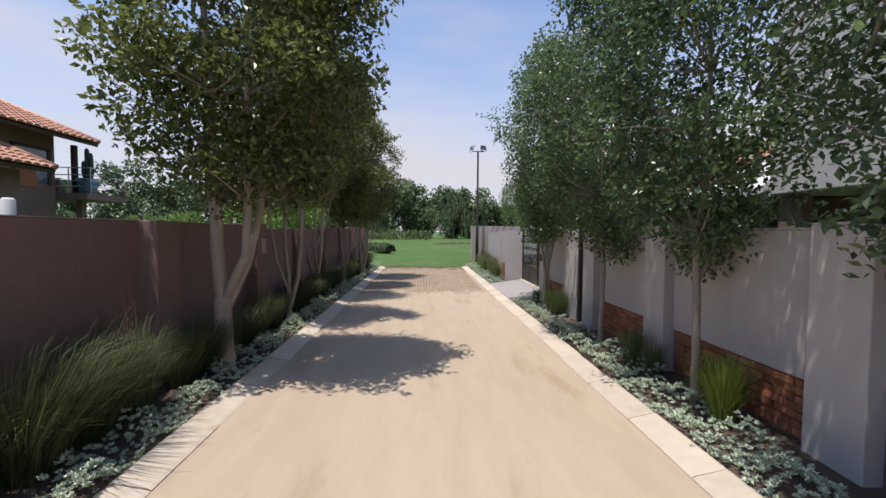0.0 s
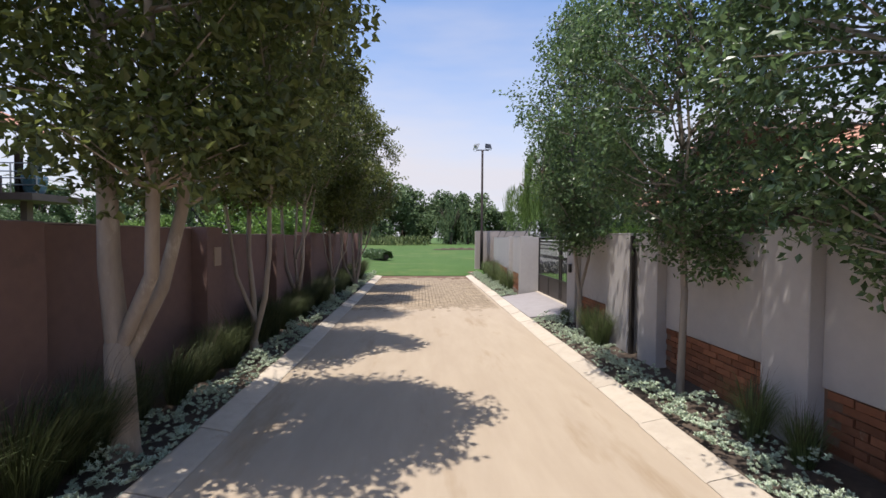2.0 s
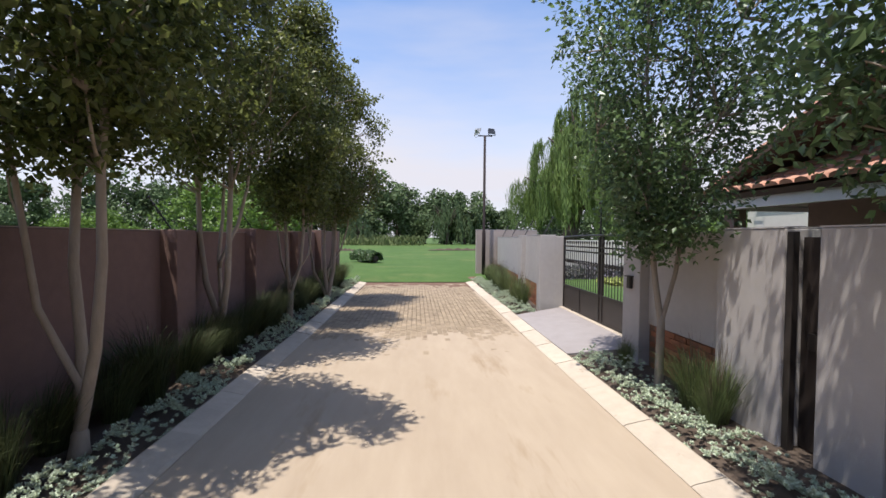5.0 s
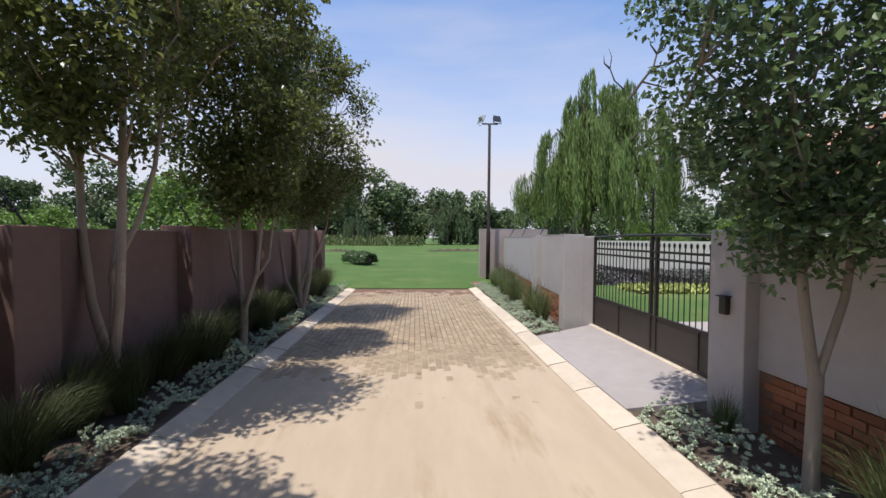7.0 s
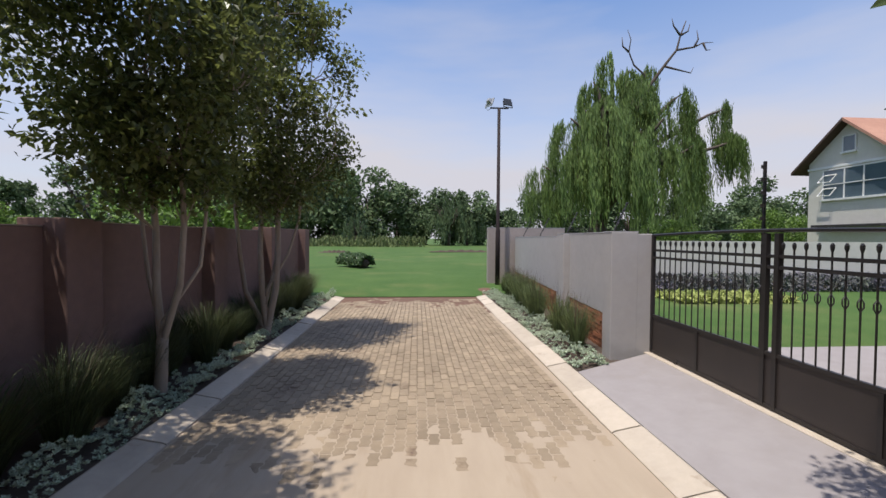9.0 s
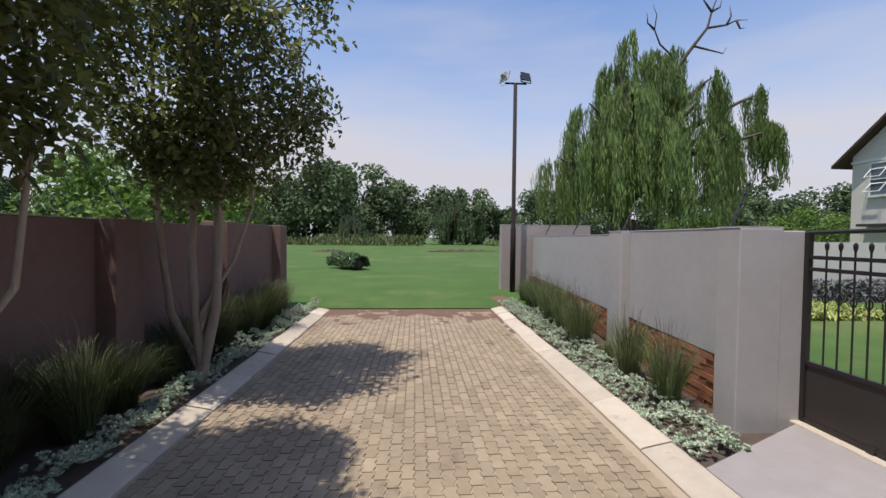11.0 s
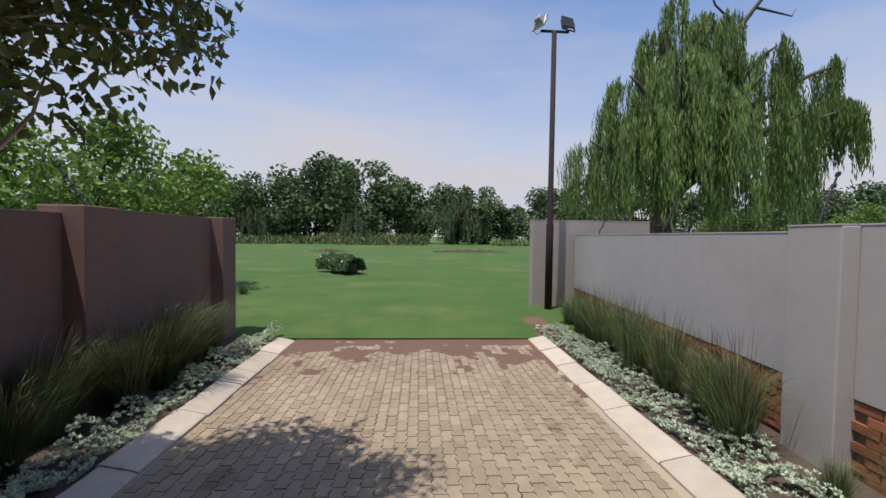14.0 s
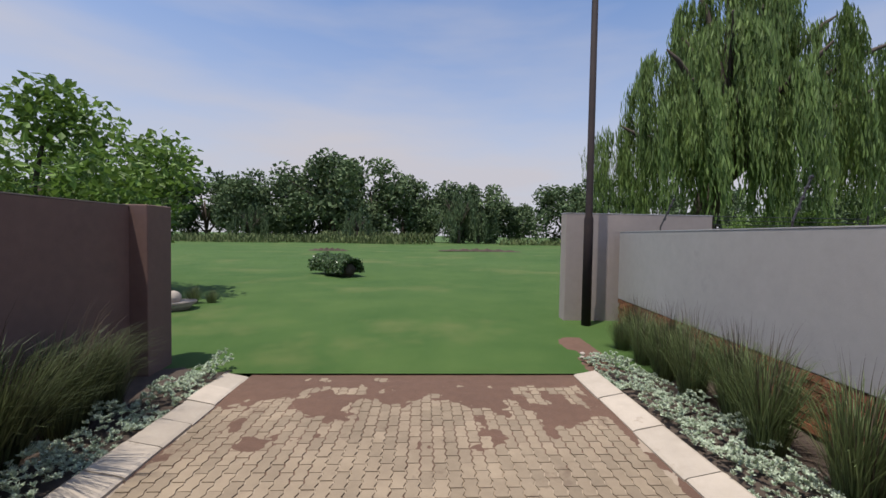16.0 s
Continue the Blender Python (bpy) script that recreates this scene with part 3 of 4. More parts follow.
t_d = street_tree(14, 0.5, [(0.45, (-0.28, 0.05), (-0.6, 0.2), 0.68), (0.5, (0.14, -0.1), (0.3, -0.2), 0.7), (1.5, (0.25, 0.1), (0.6, 0.4), 0.4), (0.9, (-0.1, 0.2), (-0.1, 0.5), 0.42)],
                  0.075, (1.65, 0.95), 2.85, 6.6, (0.02, -0.3), 20000, 0.085, M_LEAF_L, M_BARK, LEFT_LABEL, n=95)
t_e = street_tree(15, 0.65, [(0.55, (-0.1, 0.05), (-0.25, 0.2), 0.7), (0.6, (0.2, -0.05), (0.55, -0.3), 0.6), (0.85, (0.4, 0.1), (0.5, 0.4), 0.36), (0.7, (-0.25, 0.2), (-0.6, 0.1), 0.42)],
                  0.068, (1.48, 1.0), 2.4, 6.6, (0.16, -0.3), 26000, 0.085, M_LEAF_L, M_BARK, LEFT_LABEL, n=115)
t_c = street_tree(13, 0.2, [(0.12, (-0.5, 0.05), (-0.75, 0.2), 0.58), (0.15, (-0.1, -0.05), (-0.15, 0.1), 0.72), (0.18, (0.16, 0.05), (0.3, -0.2), 0.8), (0.9, (0.42, 0.1), (0.8, 0.3), 0.36), (0.75, (0.1, 0.3), (-0.2, 0.6), 0.36)],
                  0.082, (1.6, 1.05), 2.45, 6.6, (0.1, 0.0), 25000, 0.085, M_LEAF_L, M_BARK, LEFT_LABEL, foot=(0.7, 1.1), n=140)
t_a.matrix_basis = pose(-2.68, 5.55, 0.03)
t_b.matrix_basis = pose(-2.84, 8.68, 0.03)
t_d.matrix_basis = pose(-3.06, 11.62, 0.03)
t_e.matrix_basis = pose(-2.76, 14.15, 0.03)
t_c.matrix_basis = pose(-2.52, 16.75, 0.03)
r_a = street_tree(21, 0.9, [(0.8, (-0.08, 0.05), (-0.2, 0.2), 0.8), (0.85, (0.16, -0.05), (0.3, -0.2), 0.6)], 0.05, (1.2, 1.3), 1.85, 6.4, (0.05, 0), 25000, 0.072, M_LEAF_R, M_BARK_GREY, RIGHT_LABEL, n=190, tuft_size=(0.2, 0.5))
r_b = street_tree(22, 1.3, [(1.2, (0.03, 0.05), (0.05, 0.1), 0.92), (1.35, (-0.25, 0.1), (-0.5, 0.3), 0.5)], 0.043, (1.3, 1.3), 1.75, 6.6, (0, 0), 25000, 0.072, M_LEAF_R, M_BARK_GREY, RIGHT_LABEL, n=190, tuft_size=(0.2, 0.5))
r_a.matrix_basis = pose(3.06, 9.87, 0.03, 0, 0, 0)
r_b.matrix_basis = pose(3.08, 6.73, 0.03, 0, 0, 80)
copy_thing(r_b, pose(3.06, 4.28, 0.03, 0, 0, 200))
copy_thing(r_a, pose(3.1, 1.75, 0.03, 0, 0, 220))

# ---- planting ----


def tuft_mesh(seed, blades, height, spread, mat, stalks=0, lean=(0, 0), width=0.0038):
    """A clump of arching blades, three segments each, with upright seed stalks."""
    rng = np.random.default_rng(seed)
    s = Shape()
    for k in range(blades + stalks):
        stalk = k >= blades
        a = rng.uniform(0, math.tau)
        rad = 0.10 * math.sqrt(rng.uniform()) * (spread / 0.4)
        bx, by = rad * math.cos(a), rad * math.sin(a)
        h = height * rng.uniform(0.55, 1.05) * (1.25 if stalk else 1)
        out = spread * rng.uniform(0.15, 1.0) * (0.55 if stalk else 1)
        a2 = a + rng.normal(0, 0.5)
        dx, dy = math.cos(a2) * out + lean[0] * h, math.sin(a2) * out + lean[1] * h
        w = width * (0.6 if stalk else rng.uniform(0.7, 1.3))
        sx, sy = -math.sin(a2) * w, math.cos(a2) * w
        pts = [(bx, by, 0), (bx + dx * 0.28, by + dy * 0.28, h * 0.5), (bx + dx * 0.65, by + dy * 0.65, h * 0.85), (bx + dx, by + dy, h * (1.0 if stalk else 0.93))]
        v = []
        for i, (x, y, z) in enumerate(pts[:3]):
            f = (1, 0.9, 0.6)[i]
            v += [(x - sx * f, y - sy * f, z), (x + sx * f, y + sy * f, z)]
        v.append(pts[3])
        s.add(v, [(0, 1, 3, 2), (2, 3, 5, 4), (4, 5, 6)], 1 if stalk else 0)
    return s.mesh("grass_tuft", [mat, M_STALK])


tufts_shaded = [tuft_mesh(40 + i, 800, 1.0, 0.62, M_GRASS_SHADED, 70, ((0.35, -0.1), (0.2, 0.15), (-0.1, -0.2))[i]) for i in range(3)]
tufts_right = [tuft_mesh(50 + i, 430, 0.86, 0.46, M_GRASS_OLIVE, 75, ((0.02, -0.05), (-0.08, 0.05))[i]) for i in range(2)]
tuft_bright = tuft_mesh(60, 900, 0.78, 0.36, M_GRASS_BRIGHT, 0, (0.0, 0.05))


def tuft(mesh, x, y, scale, turn, label, group):
    ob = tagged(new("grass_clump", mesh), label, "grass clump", group)
    ob.matrix_basis = pose(x, y, 0.02, 0, 0, turn) @ Matrix.Diagonal((scale, scale, scale, 1))


rng0 = np.random.default_rng(5)
SHADED_LABEL = "arching dark green ornamental grass clump beside brown wall, colour deepened for shade"
for i, y in enumerate(np.arange(1.2, 21.6, 0.62)):
    tuft(tufts_shaded[i % 3], -2.98 + rng0.uniform(-0.14, 0.1), float(y) + rng0.uniform(-0.12, 0.12), float(rng0.uniform(0.75, 1.12) * (1.0 if y < 5 or y > 18 else 0.85)),
         float(rng0.uniform(-25, 25)), SHADED_LABEL, "grasses along the brown wall")
RIGHT_TUFT = "upright green ornamental grass clump with dark seed stalks"
tuft(tuft_bright, 3.02, 3.82, 0.95, 0, "bright yellow-green ornamental grass clump by brick plinth", "grasses along the grey wall")
for x, y, k in ((3.05, 5.6, 0.72), (3.1, 5.15, 0.6), (3.1, 9.3, 0.85), (3.15, 9.0, 0.8), (3.1, 10.75, 0.5), (3.0, 8.9, 0.5),
                (2.95, 15.85, 0.95), (2.98, 16.72, 1.0), (3.06, 17.4, 0.4), (2.98, 18.2, 1.02), (3.05, 18.65, 0.95), (3.12, 19.4, 1.05),
                (3.1, 20.1, 1.08), (3.25, 20.6, 1.0), (3.2, 21.2, 1.02), (3.25, 21.8, 0.98), (3.3, 22.4, 0.9), (3.45, 20.9, 0.95), (3.55, 22.0, 0.95), (3.62, 23.2, 0.9), (3.3, 23.0, 0.7)):
    tuft(tufts_right[int(y * 10) % 2], x, y, k, float(rng0.uniform(0, 360)), RIGHT_TUFT, "grasses along the grey wall")


def silver_cover(name, x0, x1, stretches, seed, label):
    rng = np.random.default_rng(seed)
    ps, ns, ts = [], [], []
    for y0, y1, dens in stretches:
        n = int((x1 - x0) * (y1 - y0) * dens)
        cx = rng.uniform(x0, x1, n)
        cy = rng.uniform(y0, y1, n)
        mound = np.clip(np.sin(cx * 8 + cy * 4.1 + 1.7 * np.sin(cy * 1.3)) * np.sin(cy * 3.7 - cx * 3 + 1.1 * np.sin(cy * 2.1)) + 0.45, 0, 1.4)
        h = 0.04 + 0.17 * mound * rng.uniform(0.45, 1.1, n)
        m = 17
        a = rng.uniform(0, math.tau, (n, m))
        el = rng.uniform(0.1, 1.25, (n, m))
        L = 0.02
        d = np.stack([np.cos(a) * np.cos(el), np.sin(a) * np.cos(el), np.sin(el)], 2)
        c = np.stack([cx, cy, h], 1)[:, None, :] + d * L * 0.8
        ps.append(c.reshape(-1, 3))
        ts.append(d.reshape(-1, 3))
        up = np.tile(np.array([0.0, 0.0, 1.0]), (n * m, 1)) + rng.normal(0, 0.3, (n * m, 3))
        ns.append(up)
    me = leaf_mesh(name, np.concatenate(ps), np.concatenate(ns), np.concatenate(ts), 0.04, 0.0155, M_SILVER, rng)
    tagged(new(name, me), label, "ground cover", kind="stuff")


silver_cover("silver_groundcover_west", -2.78, -2.3, [(0.5, 14.0, 380), (14.0, 22.2, 470)], 71, "silvery grey-green leafy groundcover along the kerb")
silver_cover("silver_groundcover_east", 2.45, 3.1, [(1.0, 11.3, 340), (14.75, 22.6, 460)], 72, "silvery grey-green leafy groundcover along the kerb")

# ---- the willow and other trees beyond ----


def willow(x, y, seed, height, spread, strands, label, mat=None, leaf=(0.26, 0.05), step=0.16):
    rng = np.random.default_rng(seed)
    ob = tagged(new("willow_tree"), label, "tree")
    ob.location = (x, y, 0)
    s = Shape()
    s.tube([(0, 0, -0.1), (0.1, 0, height * 0.15), (0.2, 0.1, height * 0.32)], [0.5, 0.4, 0.36], 10)
    heads = []
    for k in range(9):
        a = k * math.tau / 9 + rng.uniform(-0.3, 0.3)
        ln = spread * rng.uniform(0.45, 0.85)
        top = height * rng.uniform(0.62, 0.95) * (1 - 0.25 * ln / spread)
        pts = [(0.2, 0.1, height * 0.3), (math.cos(a) * ln * 0.35, math.sin(a) * ln * 0.35, top * 0.68), (math.cos(a) * ln * 0.75, math.sin(a) * ln * 0.75, top * 0.95), (math.cos(a) * ln, math.sin(a) * ln, top)]
        s.tube(pts, [0.26, 0.17, 0.09, 0.03], 7)
        heads.append(pts)
    part("trunk", s, [M_BARK_DARK], ob, smooth=True)
    P, T = [], []
    bunches = max(30, strands // 54)
    for b in range(bunches):
        a = rng.uniform(0, math.tau)
        r = spread * math.sqrt(rng.uniform(0.0, 1)) * rng.uniform(0.85, 1.08)
        dome = height * (0.98 - 0.5 * (r / spread) ** 1.7)
        ztop = dome * rng.uniform(0.62, 1.05)
        drop = rng.uniform(0.25, 0.62) * height * (0.7 + 0.5 * r / spread)
        wide = rng.uniform(0.35, 0.8) * spread / 5
        lean = rng.normal(0, 0.3, 2)
        for k in range(strands // bunches):
            c = rng.normal(0, wide * 0.55, 2)
            z1 = ztop - 0.5 * (c[0] ** 2 + c[1] ** 2) / wide + rng.normal(0, 0.2)
            z0 = max(0.6, z1 - drop * rng.uniform(0.55, 1.0))
            n = max(4, int((z1 - z0) / step))
            u = np.linspace(0, 1, n)
            out = 0.6 * np.sqrt(u)
            P.append(np.stack([math.cos(a) * (r + out) + c[0] * (0.35 + 0.65 * np.sqrt(u)) + lean[0] * u + rng.normal(0, 0.05, n),
                               math.sin(a) * (r + out) + c[1] * (0.35 + 0.65 * np.sqrt(u)) + lean[1] * u + rng.normal(0, 0.05, n), z1 - (z1 - z0) * u ** 1.25], 1))
            T.append(np.stack([rng.normal(0, 0.22, n), rng.normal(0, 0.22, n), -np.ones(n)], 1))
    P, T = np.concatenate(P), np.concatenate(T)
    lv = new("leaves", leaf_mesh("leaves", P, unit(rng, len(P)), T, leaf[0], leaf[1], mat or M_LEAF_WILLOW, rng))
    lv.parent = ob
    return ob




def great_willow():
    """Arching boughs, each the head of a curtain of hanging strands, and a dead limb above them."""
    rng = np.random.default_rng(81)
    ob = tagged(new("willow_tree"), "large weeping willow with bare dead top branches", "tree")
    ob.location = (11.5, 31.0, 0)
    # across, along, top, spread, lowest hang
    boughs = [(-0.7, 0.0, 12.0, 1.25, 4.0), (0.5, 0.3, 11.6, 1.0, 5.0), (-1.5, 0.3, 10.9, 0.95, 3.0), (1.8, 0.8, 11.8, 0.9, 7.0), (-3.0, -0.3, 8.7, 1.1, 1.9), (-4.3, 0.3, 6.2, 1.1, 1.7), (-2.2, 0.4, 9.6, 1.1, 3.0), (3.3, -0.2, 10.2, 0.95, 2.4),
              (5.9, 0.0, 9.5, 0.65, 4.4), (4.6, 0.6, 8.0, 0.75, 3.2), (-1.9, -1.9, 9.2, 1.0, 2.0), (1.0, -2.3, 8.2, 1.15, 1.9), (-0.5, 2.4, 9.2, 1.4, 2.2), (3.0, 2.0, 8.4, 1.2, 2.2),
              (-3.4, 1.6, 6.8, 1.2, 1.9), (2.9, -1.9, 7.0, 1.0, 2.0), (-0.7, -2.8, 7.0, 0.95, 1.9), (-2.9, -1.6, 7.2, 1.1, 1.8), (6.4, -0.4, 7.7, 0.45, 4.3), (0.6, -0.9, 10.6, 0.9, 6.0)]
    s = Shape()
    s.tube([(-1.6, 0, -0.1), (-1.45, 0, 1.5), (-1.0, 0.1, 3.4), (-0.4, 0.1, 5.0)], [0.62, 0.5, 0.42, 0.34], 12)
    for bx, by, top, spread, low in boughs:
        s.tube([(-0.9, 0.1, 3.6), (-0.4 + (bx + 0.4) * 0.35, by * 0.35, 3.6 + (top - 3.6) * 0.6), (bx * 0.85, by * 0.85, top - 0.6), (bx, by, top - 0.25)], [0.22, 0.16, 0.08, 0.03], 7)
    for pts in ([(-0.4, 0.1, 5.0), (0.5, -0.2, 8.6), (1.4, -0.3, 10.3), (2.2, -0.3, 11.4), (2.9, -0.3, 12.3), (3.1, -0.3, 13.1), (3.4, -0.3, 13.9)],
                [(2.9, -0.3, 12.3), (3.9, -0.3, 12.5), (4.4, -0.3, 12.75), (5.0, -0.3, 12.8)], [(3.9, -0.3, 12.5), (4.2, -0.2, 13.0), (4.1, -0.2, 13.5)], [(4.4, -0.3, 12.75), (4.6, -0.3, 12.35), (4.85, -0.3, 12.4)],
                [(2.2, -0.3, 11.4), (2.9, -0.4, 11.2), (3.6, -0.5, 11.0), (3.75, -0.5, 11.3)], [(1.2, -0.3, 10.1), (1.1, -0.3, 10.9), (0.5, -0.3, 11.4), (0.2, -0.3, 12.1), (0.3, -0.3, 12.8), (0.1, -0.3, 13.3)],
                [(0.2, -0.3, 12.1), (-0.15, -0.3, 12.4), (-0.2, -0.3, 12.9)], [(3.1, -0.3, 13.1), (2.7, -0.3, 13.6), (2.6, -0.3, 14.0)], [(3.1, -0.3, 13.1), (3.6, -0.2, 13.4), (3.7, -0.2, 13.8)]):
        n = len(pts)
        s.tube(pts, [(0.13 if n > 6 else 0.065) * (1 - 0.82 * i / (n - 1)) for i in range(n)], 6)
    part("trunk", s, [M_BARK_DARK], ob, smooth=True)
    P, T, N_ = [], [], []
    for bx, by, top, spread, low in boughs:
        for j in range(11):
            a = rng.uniform(0, math.tau)
            reach = spread * math.sqrt(rng.uniform(0.03, 1)) * 1.1
            hx, hy = bx + math.cos(a) * reach, by + math.sin(a) * reach
            head = top - 0.9 * (reach / spread) ** 2 * spread - rng.uniform(0, 0.35) * (top - low) * (j % 3 > 0)
            length = (head - low) * rng.uniform(0.35, 1.0)
            sway = rng.normal(0, 0.16, 2) + np.array([0.12, 0])
            for k in range(26):
                c = rng.normal(0, 0.13, 2)
                z1 = head + rng.normal(0, 0.12)
                z0 = max(low, z1 - length * rng.uniform(0.5, 1.0))
                m = max(4, int((z1 - z0) / 0.17))
                u = np.linspace(0, 1, m)
                arch = np.minimum(1, u * 5) ** 0.6
                P.append(np.stack([bx + (hx - bx) * (0.55 + 0.45 * arch) + c[0] * (0.3 + 0.7 * arch) + sway[0] * u * length * 0.4 + rng.normal(0, 0.03, m),
                                   by + (hy - by) * (0.55 + 0.45 * arch) + c[1] * (0.3 + 0.7 * arch) + sway[1] * u * length * 0.4 + rng.normal(0, 0.03, m), z1 - (z1 - z0) * u ** 1.15], 1))
                T.append(np.stack([rng.normal(0.06, 0.15, m), rng.normal(0, 0.15, m), -np.ones(m)], 1))
                N_.append(np.array([hx + c[0] * 2, hy + c[1] * 2, 1.2]) * np.array([0.4, 0.4, 1.0]) + rng.normal(0, 0.6, (m, 3)))
    P, T, N_ = np.concatenate(P), np.concatenate(T), np.concatenate(N_)
    lv = new("leaves", leaf_mesh("leaves", P, N_, T, 0.31, 0.05, M_LEAF_WILLOW, rng))
    lv.parent = ob


great_willow()


def far_tree(seed, width, height, low, n_leaf, leaf, mat, name="field_tree"):
    rng = np.random.default_rng(seed)
    ob = new(name)
    s = Shape()
    s.tube([(0, 0, -0.2), (0.05 * width, 0, low), (0, 0.03 * width, height * 0.6)], [0.035 * height, 0.026 * height, 0.012 * height], 7)
    n = 26
    u = rng.uniform(0, 1, n)
    r = 0.5 * width * np.sin(np.pi * (0.18 + 0.72 * u)) ** 0.6 * np.sqrt(rng.uniform(0.1, 1, n))
    a = rng.uniform(0, math.tau, n)
    cl = np.stack([r * np.cos(a), r * np.sin(a), low + (height - low) * (0.08 + 0.8 * u), rng.uniform(0.13, 0.22, n) * width], 1)
    for c in cl[:9]:
        s.tube([(0, 0, low + 0.2 * (height - low) * rng.uniform()), (c[0] * 0.5, c[1] * 0.5, c[2] * 0.8), tuple(c[:3])], [0.014 * height, 0.009 * height, 0.003 * height], 5)
    part("trunk", s, [M_BARK_DARK], ob, smooth=True)
    p, nr, t = crown(rng, cl, n_leaf // n, 1.0, 0.1)
    lv = new("leaves", leaf_mesh("leaves", p, nr, t, leaf, leaf * 0.62, mat, rng))
    lv.parent = ob
    return ob


def place(ob, x, y, turn, k=1.0, z=0.0):
    m = pose(x, y, z, 0, 0, turn)
    c = copy_thing(ob, m)
    c.scale = (k, k, k)
    return c


FAR_LABEL = "broad dark green tree on the far side of the lawn"
far = [tagged(far_tree(90 + i, (21, 17, 20)[i], (19, 16.5, 21)[i], (1.0, 0.8, 1.5)[i], 5200, 1.05, M_LEAF_FAR), FAR_LABEL, "tree", "trees beyond the lawn") for i in range(3)]
far[0].matrix_basis = pose(-22, 112, 0, 0, 0, 0) @ Matrix.Diagonal((1.14, 1.14, 1.14, 1))
far[1].matrix_basis = pose(-38, 106, 0, 0, 0, 30) @ Matrix.Diagonal((0.82, 0.82, 0.82, 1))
far[2].matrix_basis = pose(-13, 118, 0, 0, 0, 60)
rf = np.random.default_rng(8)
for i, (x, y, k) in enumerate(((-50, 112, 0.9), (-62, 110, 0.85), (-76, 108, 0.95), (-92, 104, 0.9), (-30, 122, 0.95), (-5, 122, 0.85), (3, 126, 0.75), (10, 116, 0.82),
                               (17, 124, 0.75), (25, 122, 0.62), (34, 112, 0.8), (42, 112, 0.85), (55, 110, 0.8), (68, 105, 0.75), (82, 100, 0.8), (-110, 96, 0.9), (98, 92, 0.8),
                               (-44, 128, 0.9), (46, 60, 0.42), (38, 52, 0.36), (-60, 62, 0.3), (-46, 54, 0.26), (-72, 48, 0.28), (-40, 40, 0.18), (30, 48, 0.3), (52, 46, 0.45))):
    place(far[(i * 2 + 1) % 3], x, y, float(rf.uniform(0, 360)), k)
far_willow = tagged(willow(8, 108, 83, 13.5, 6.0, 420, "drooping willow at the far edge of the lawn", M_LEAF_FAR, (0.8, 0.22), 0.5), group="willows beyond the lawn")
for x, y, k in ((-13, 96, 0.55), (-34, 98, 0.62), (13, 112, 0.95)):
    place(far_willow, x, y, x * 7.0, k)

BRIGHT_LABEL = "bright green leafy tree behind the brown wall"
near_bright = tagged(far_tree(97, 6.0, 4.9, 1.4, 9500, 0.2, M_LEAF_BRIGHT, "garden_tree"), BRIGHT_LABEL, "tree", "trees behind the brown wall")
near_bright.matrix_basis = pose(-9.0, 26.6, 0)
for x, y, k, a in ((-12.5, 21.5, 0.56, 40), (-15, 27, 0.46, 90), (-13, 33, 0.48, 200), (-20, 30, 0.52, 250), (-26, 38, 0.62, 300), (-19, 18, 0.6, 20)):
    place(near_bright, x, y, a, k)
for x, y, k, a in ((16, 33, 0.62, 10), (19, 38, 0.66, 70), (24, 34, 0.75, 130), (14.0, 29.5, 0.5, 200)):
    place(near_bright, x, y, a, k)


def reeds(name, spans, seed, label):
    rng = np.random.default_rng(seed)
    P, T = [], []
    for x0, x1, y, h, n in spans:
        z = rng.uniform(0.1, h, n)
        P.append(np.stack([rng.uniform(x0, x1, n), y + rng.uniform(-1.5, 1.5, n), z], 1))
        T.append(np.stack([rng.normal(0, 0.35, n), rng.normal(0, 0.35, n), np.ones(n)], 1))
    P, T = np.concatenate(P), np.concatenate(T)
    tagged(new(name, leaf_mesh(name, P, unit(rng, len(P)), T, 0.9, 0.22, M_REED, rng)), label, "reeds", kind="stuff")


reeds("reed_bank", [(-75, -4, 92, 1.5, 3500), (-20, 2, 95, 2.2, 1400), (16, 60, 100, 1.3, 1600), (-60, -25, 88, 1.2, 900)], 100, "pale green reeds along the far lawn edge")


def creeper_log():
    rng = np.random.default_rng(101)
    ob = tagged(new("creeper_mound"), "fallen log overgrown with dark ivy on the lawn", "shrub")
    ob.matrix_basis = pose(-3.4, 33.4, 0.1, 0, 0, -50) @ Matrix.Diagonal((0.85, 0.8, 0.85, 1))
    part("log", Shape().tube([(-1.3, 0, 0.4), (0, 0.05, 0.42), (1.3, 0, 0.38)], [0.3, 0.33, 0.28], 10), [M_BARK_DARK], ob, smooth=True)
    n = 5200
    x = rng.uniform(-1.5, 1.5, n)
    a = rng.uniform(-0.3, math.pi + 0.3, n)
    r = 0.62 + 0.1 * np.sin(x * 4) + rng.normal(0, 0.06, n)
    p = np.stack([x, np.cos(a) * r, np.maximum(0.03, 0.42 + np.sin(a) * r * 0.8)], 1)
    nr = np.stack([rng.normal(0, 0.4, n), np.cos(a), np.sin(a)], 1) + rng.normal(0, 0.4, (n, 3))
    lv = new("leaves", leaf_mesh("leaves", p, nr, unit(rng, n), 0.16, 0.13, M_LEAF_R, rng))
    lv.parent = ob


creeper_log()

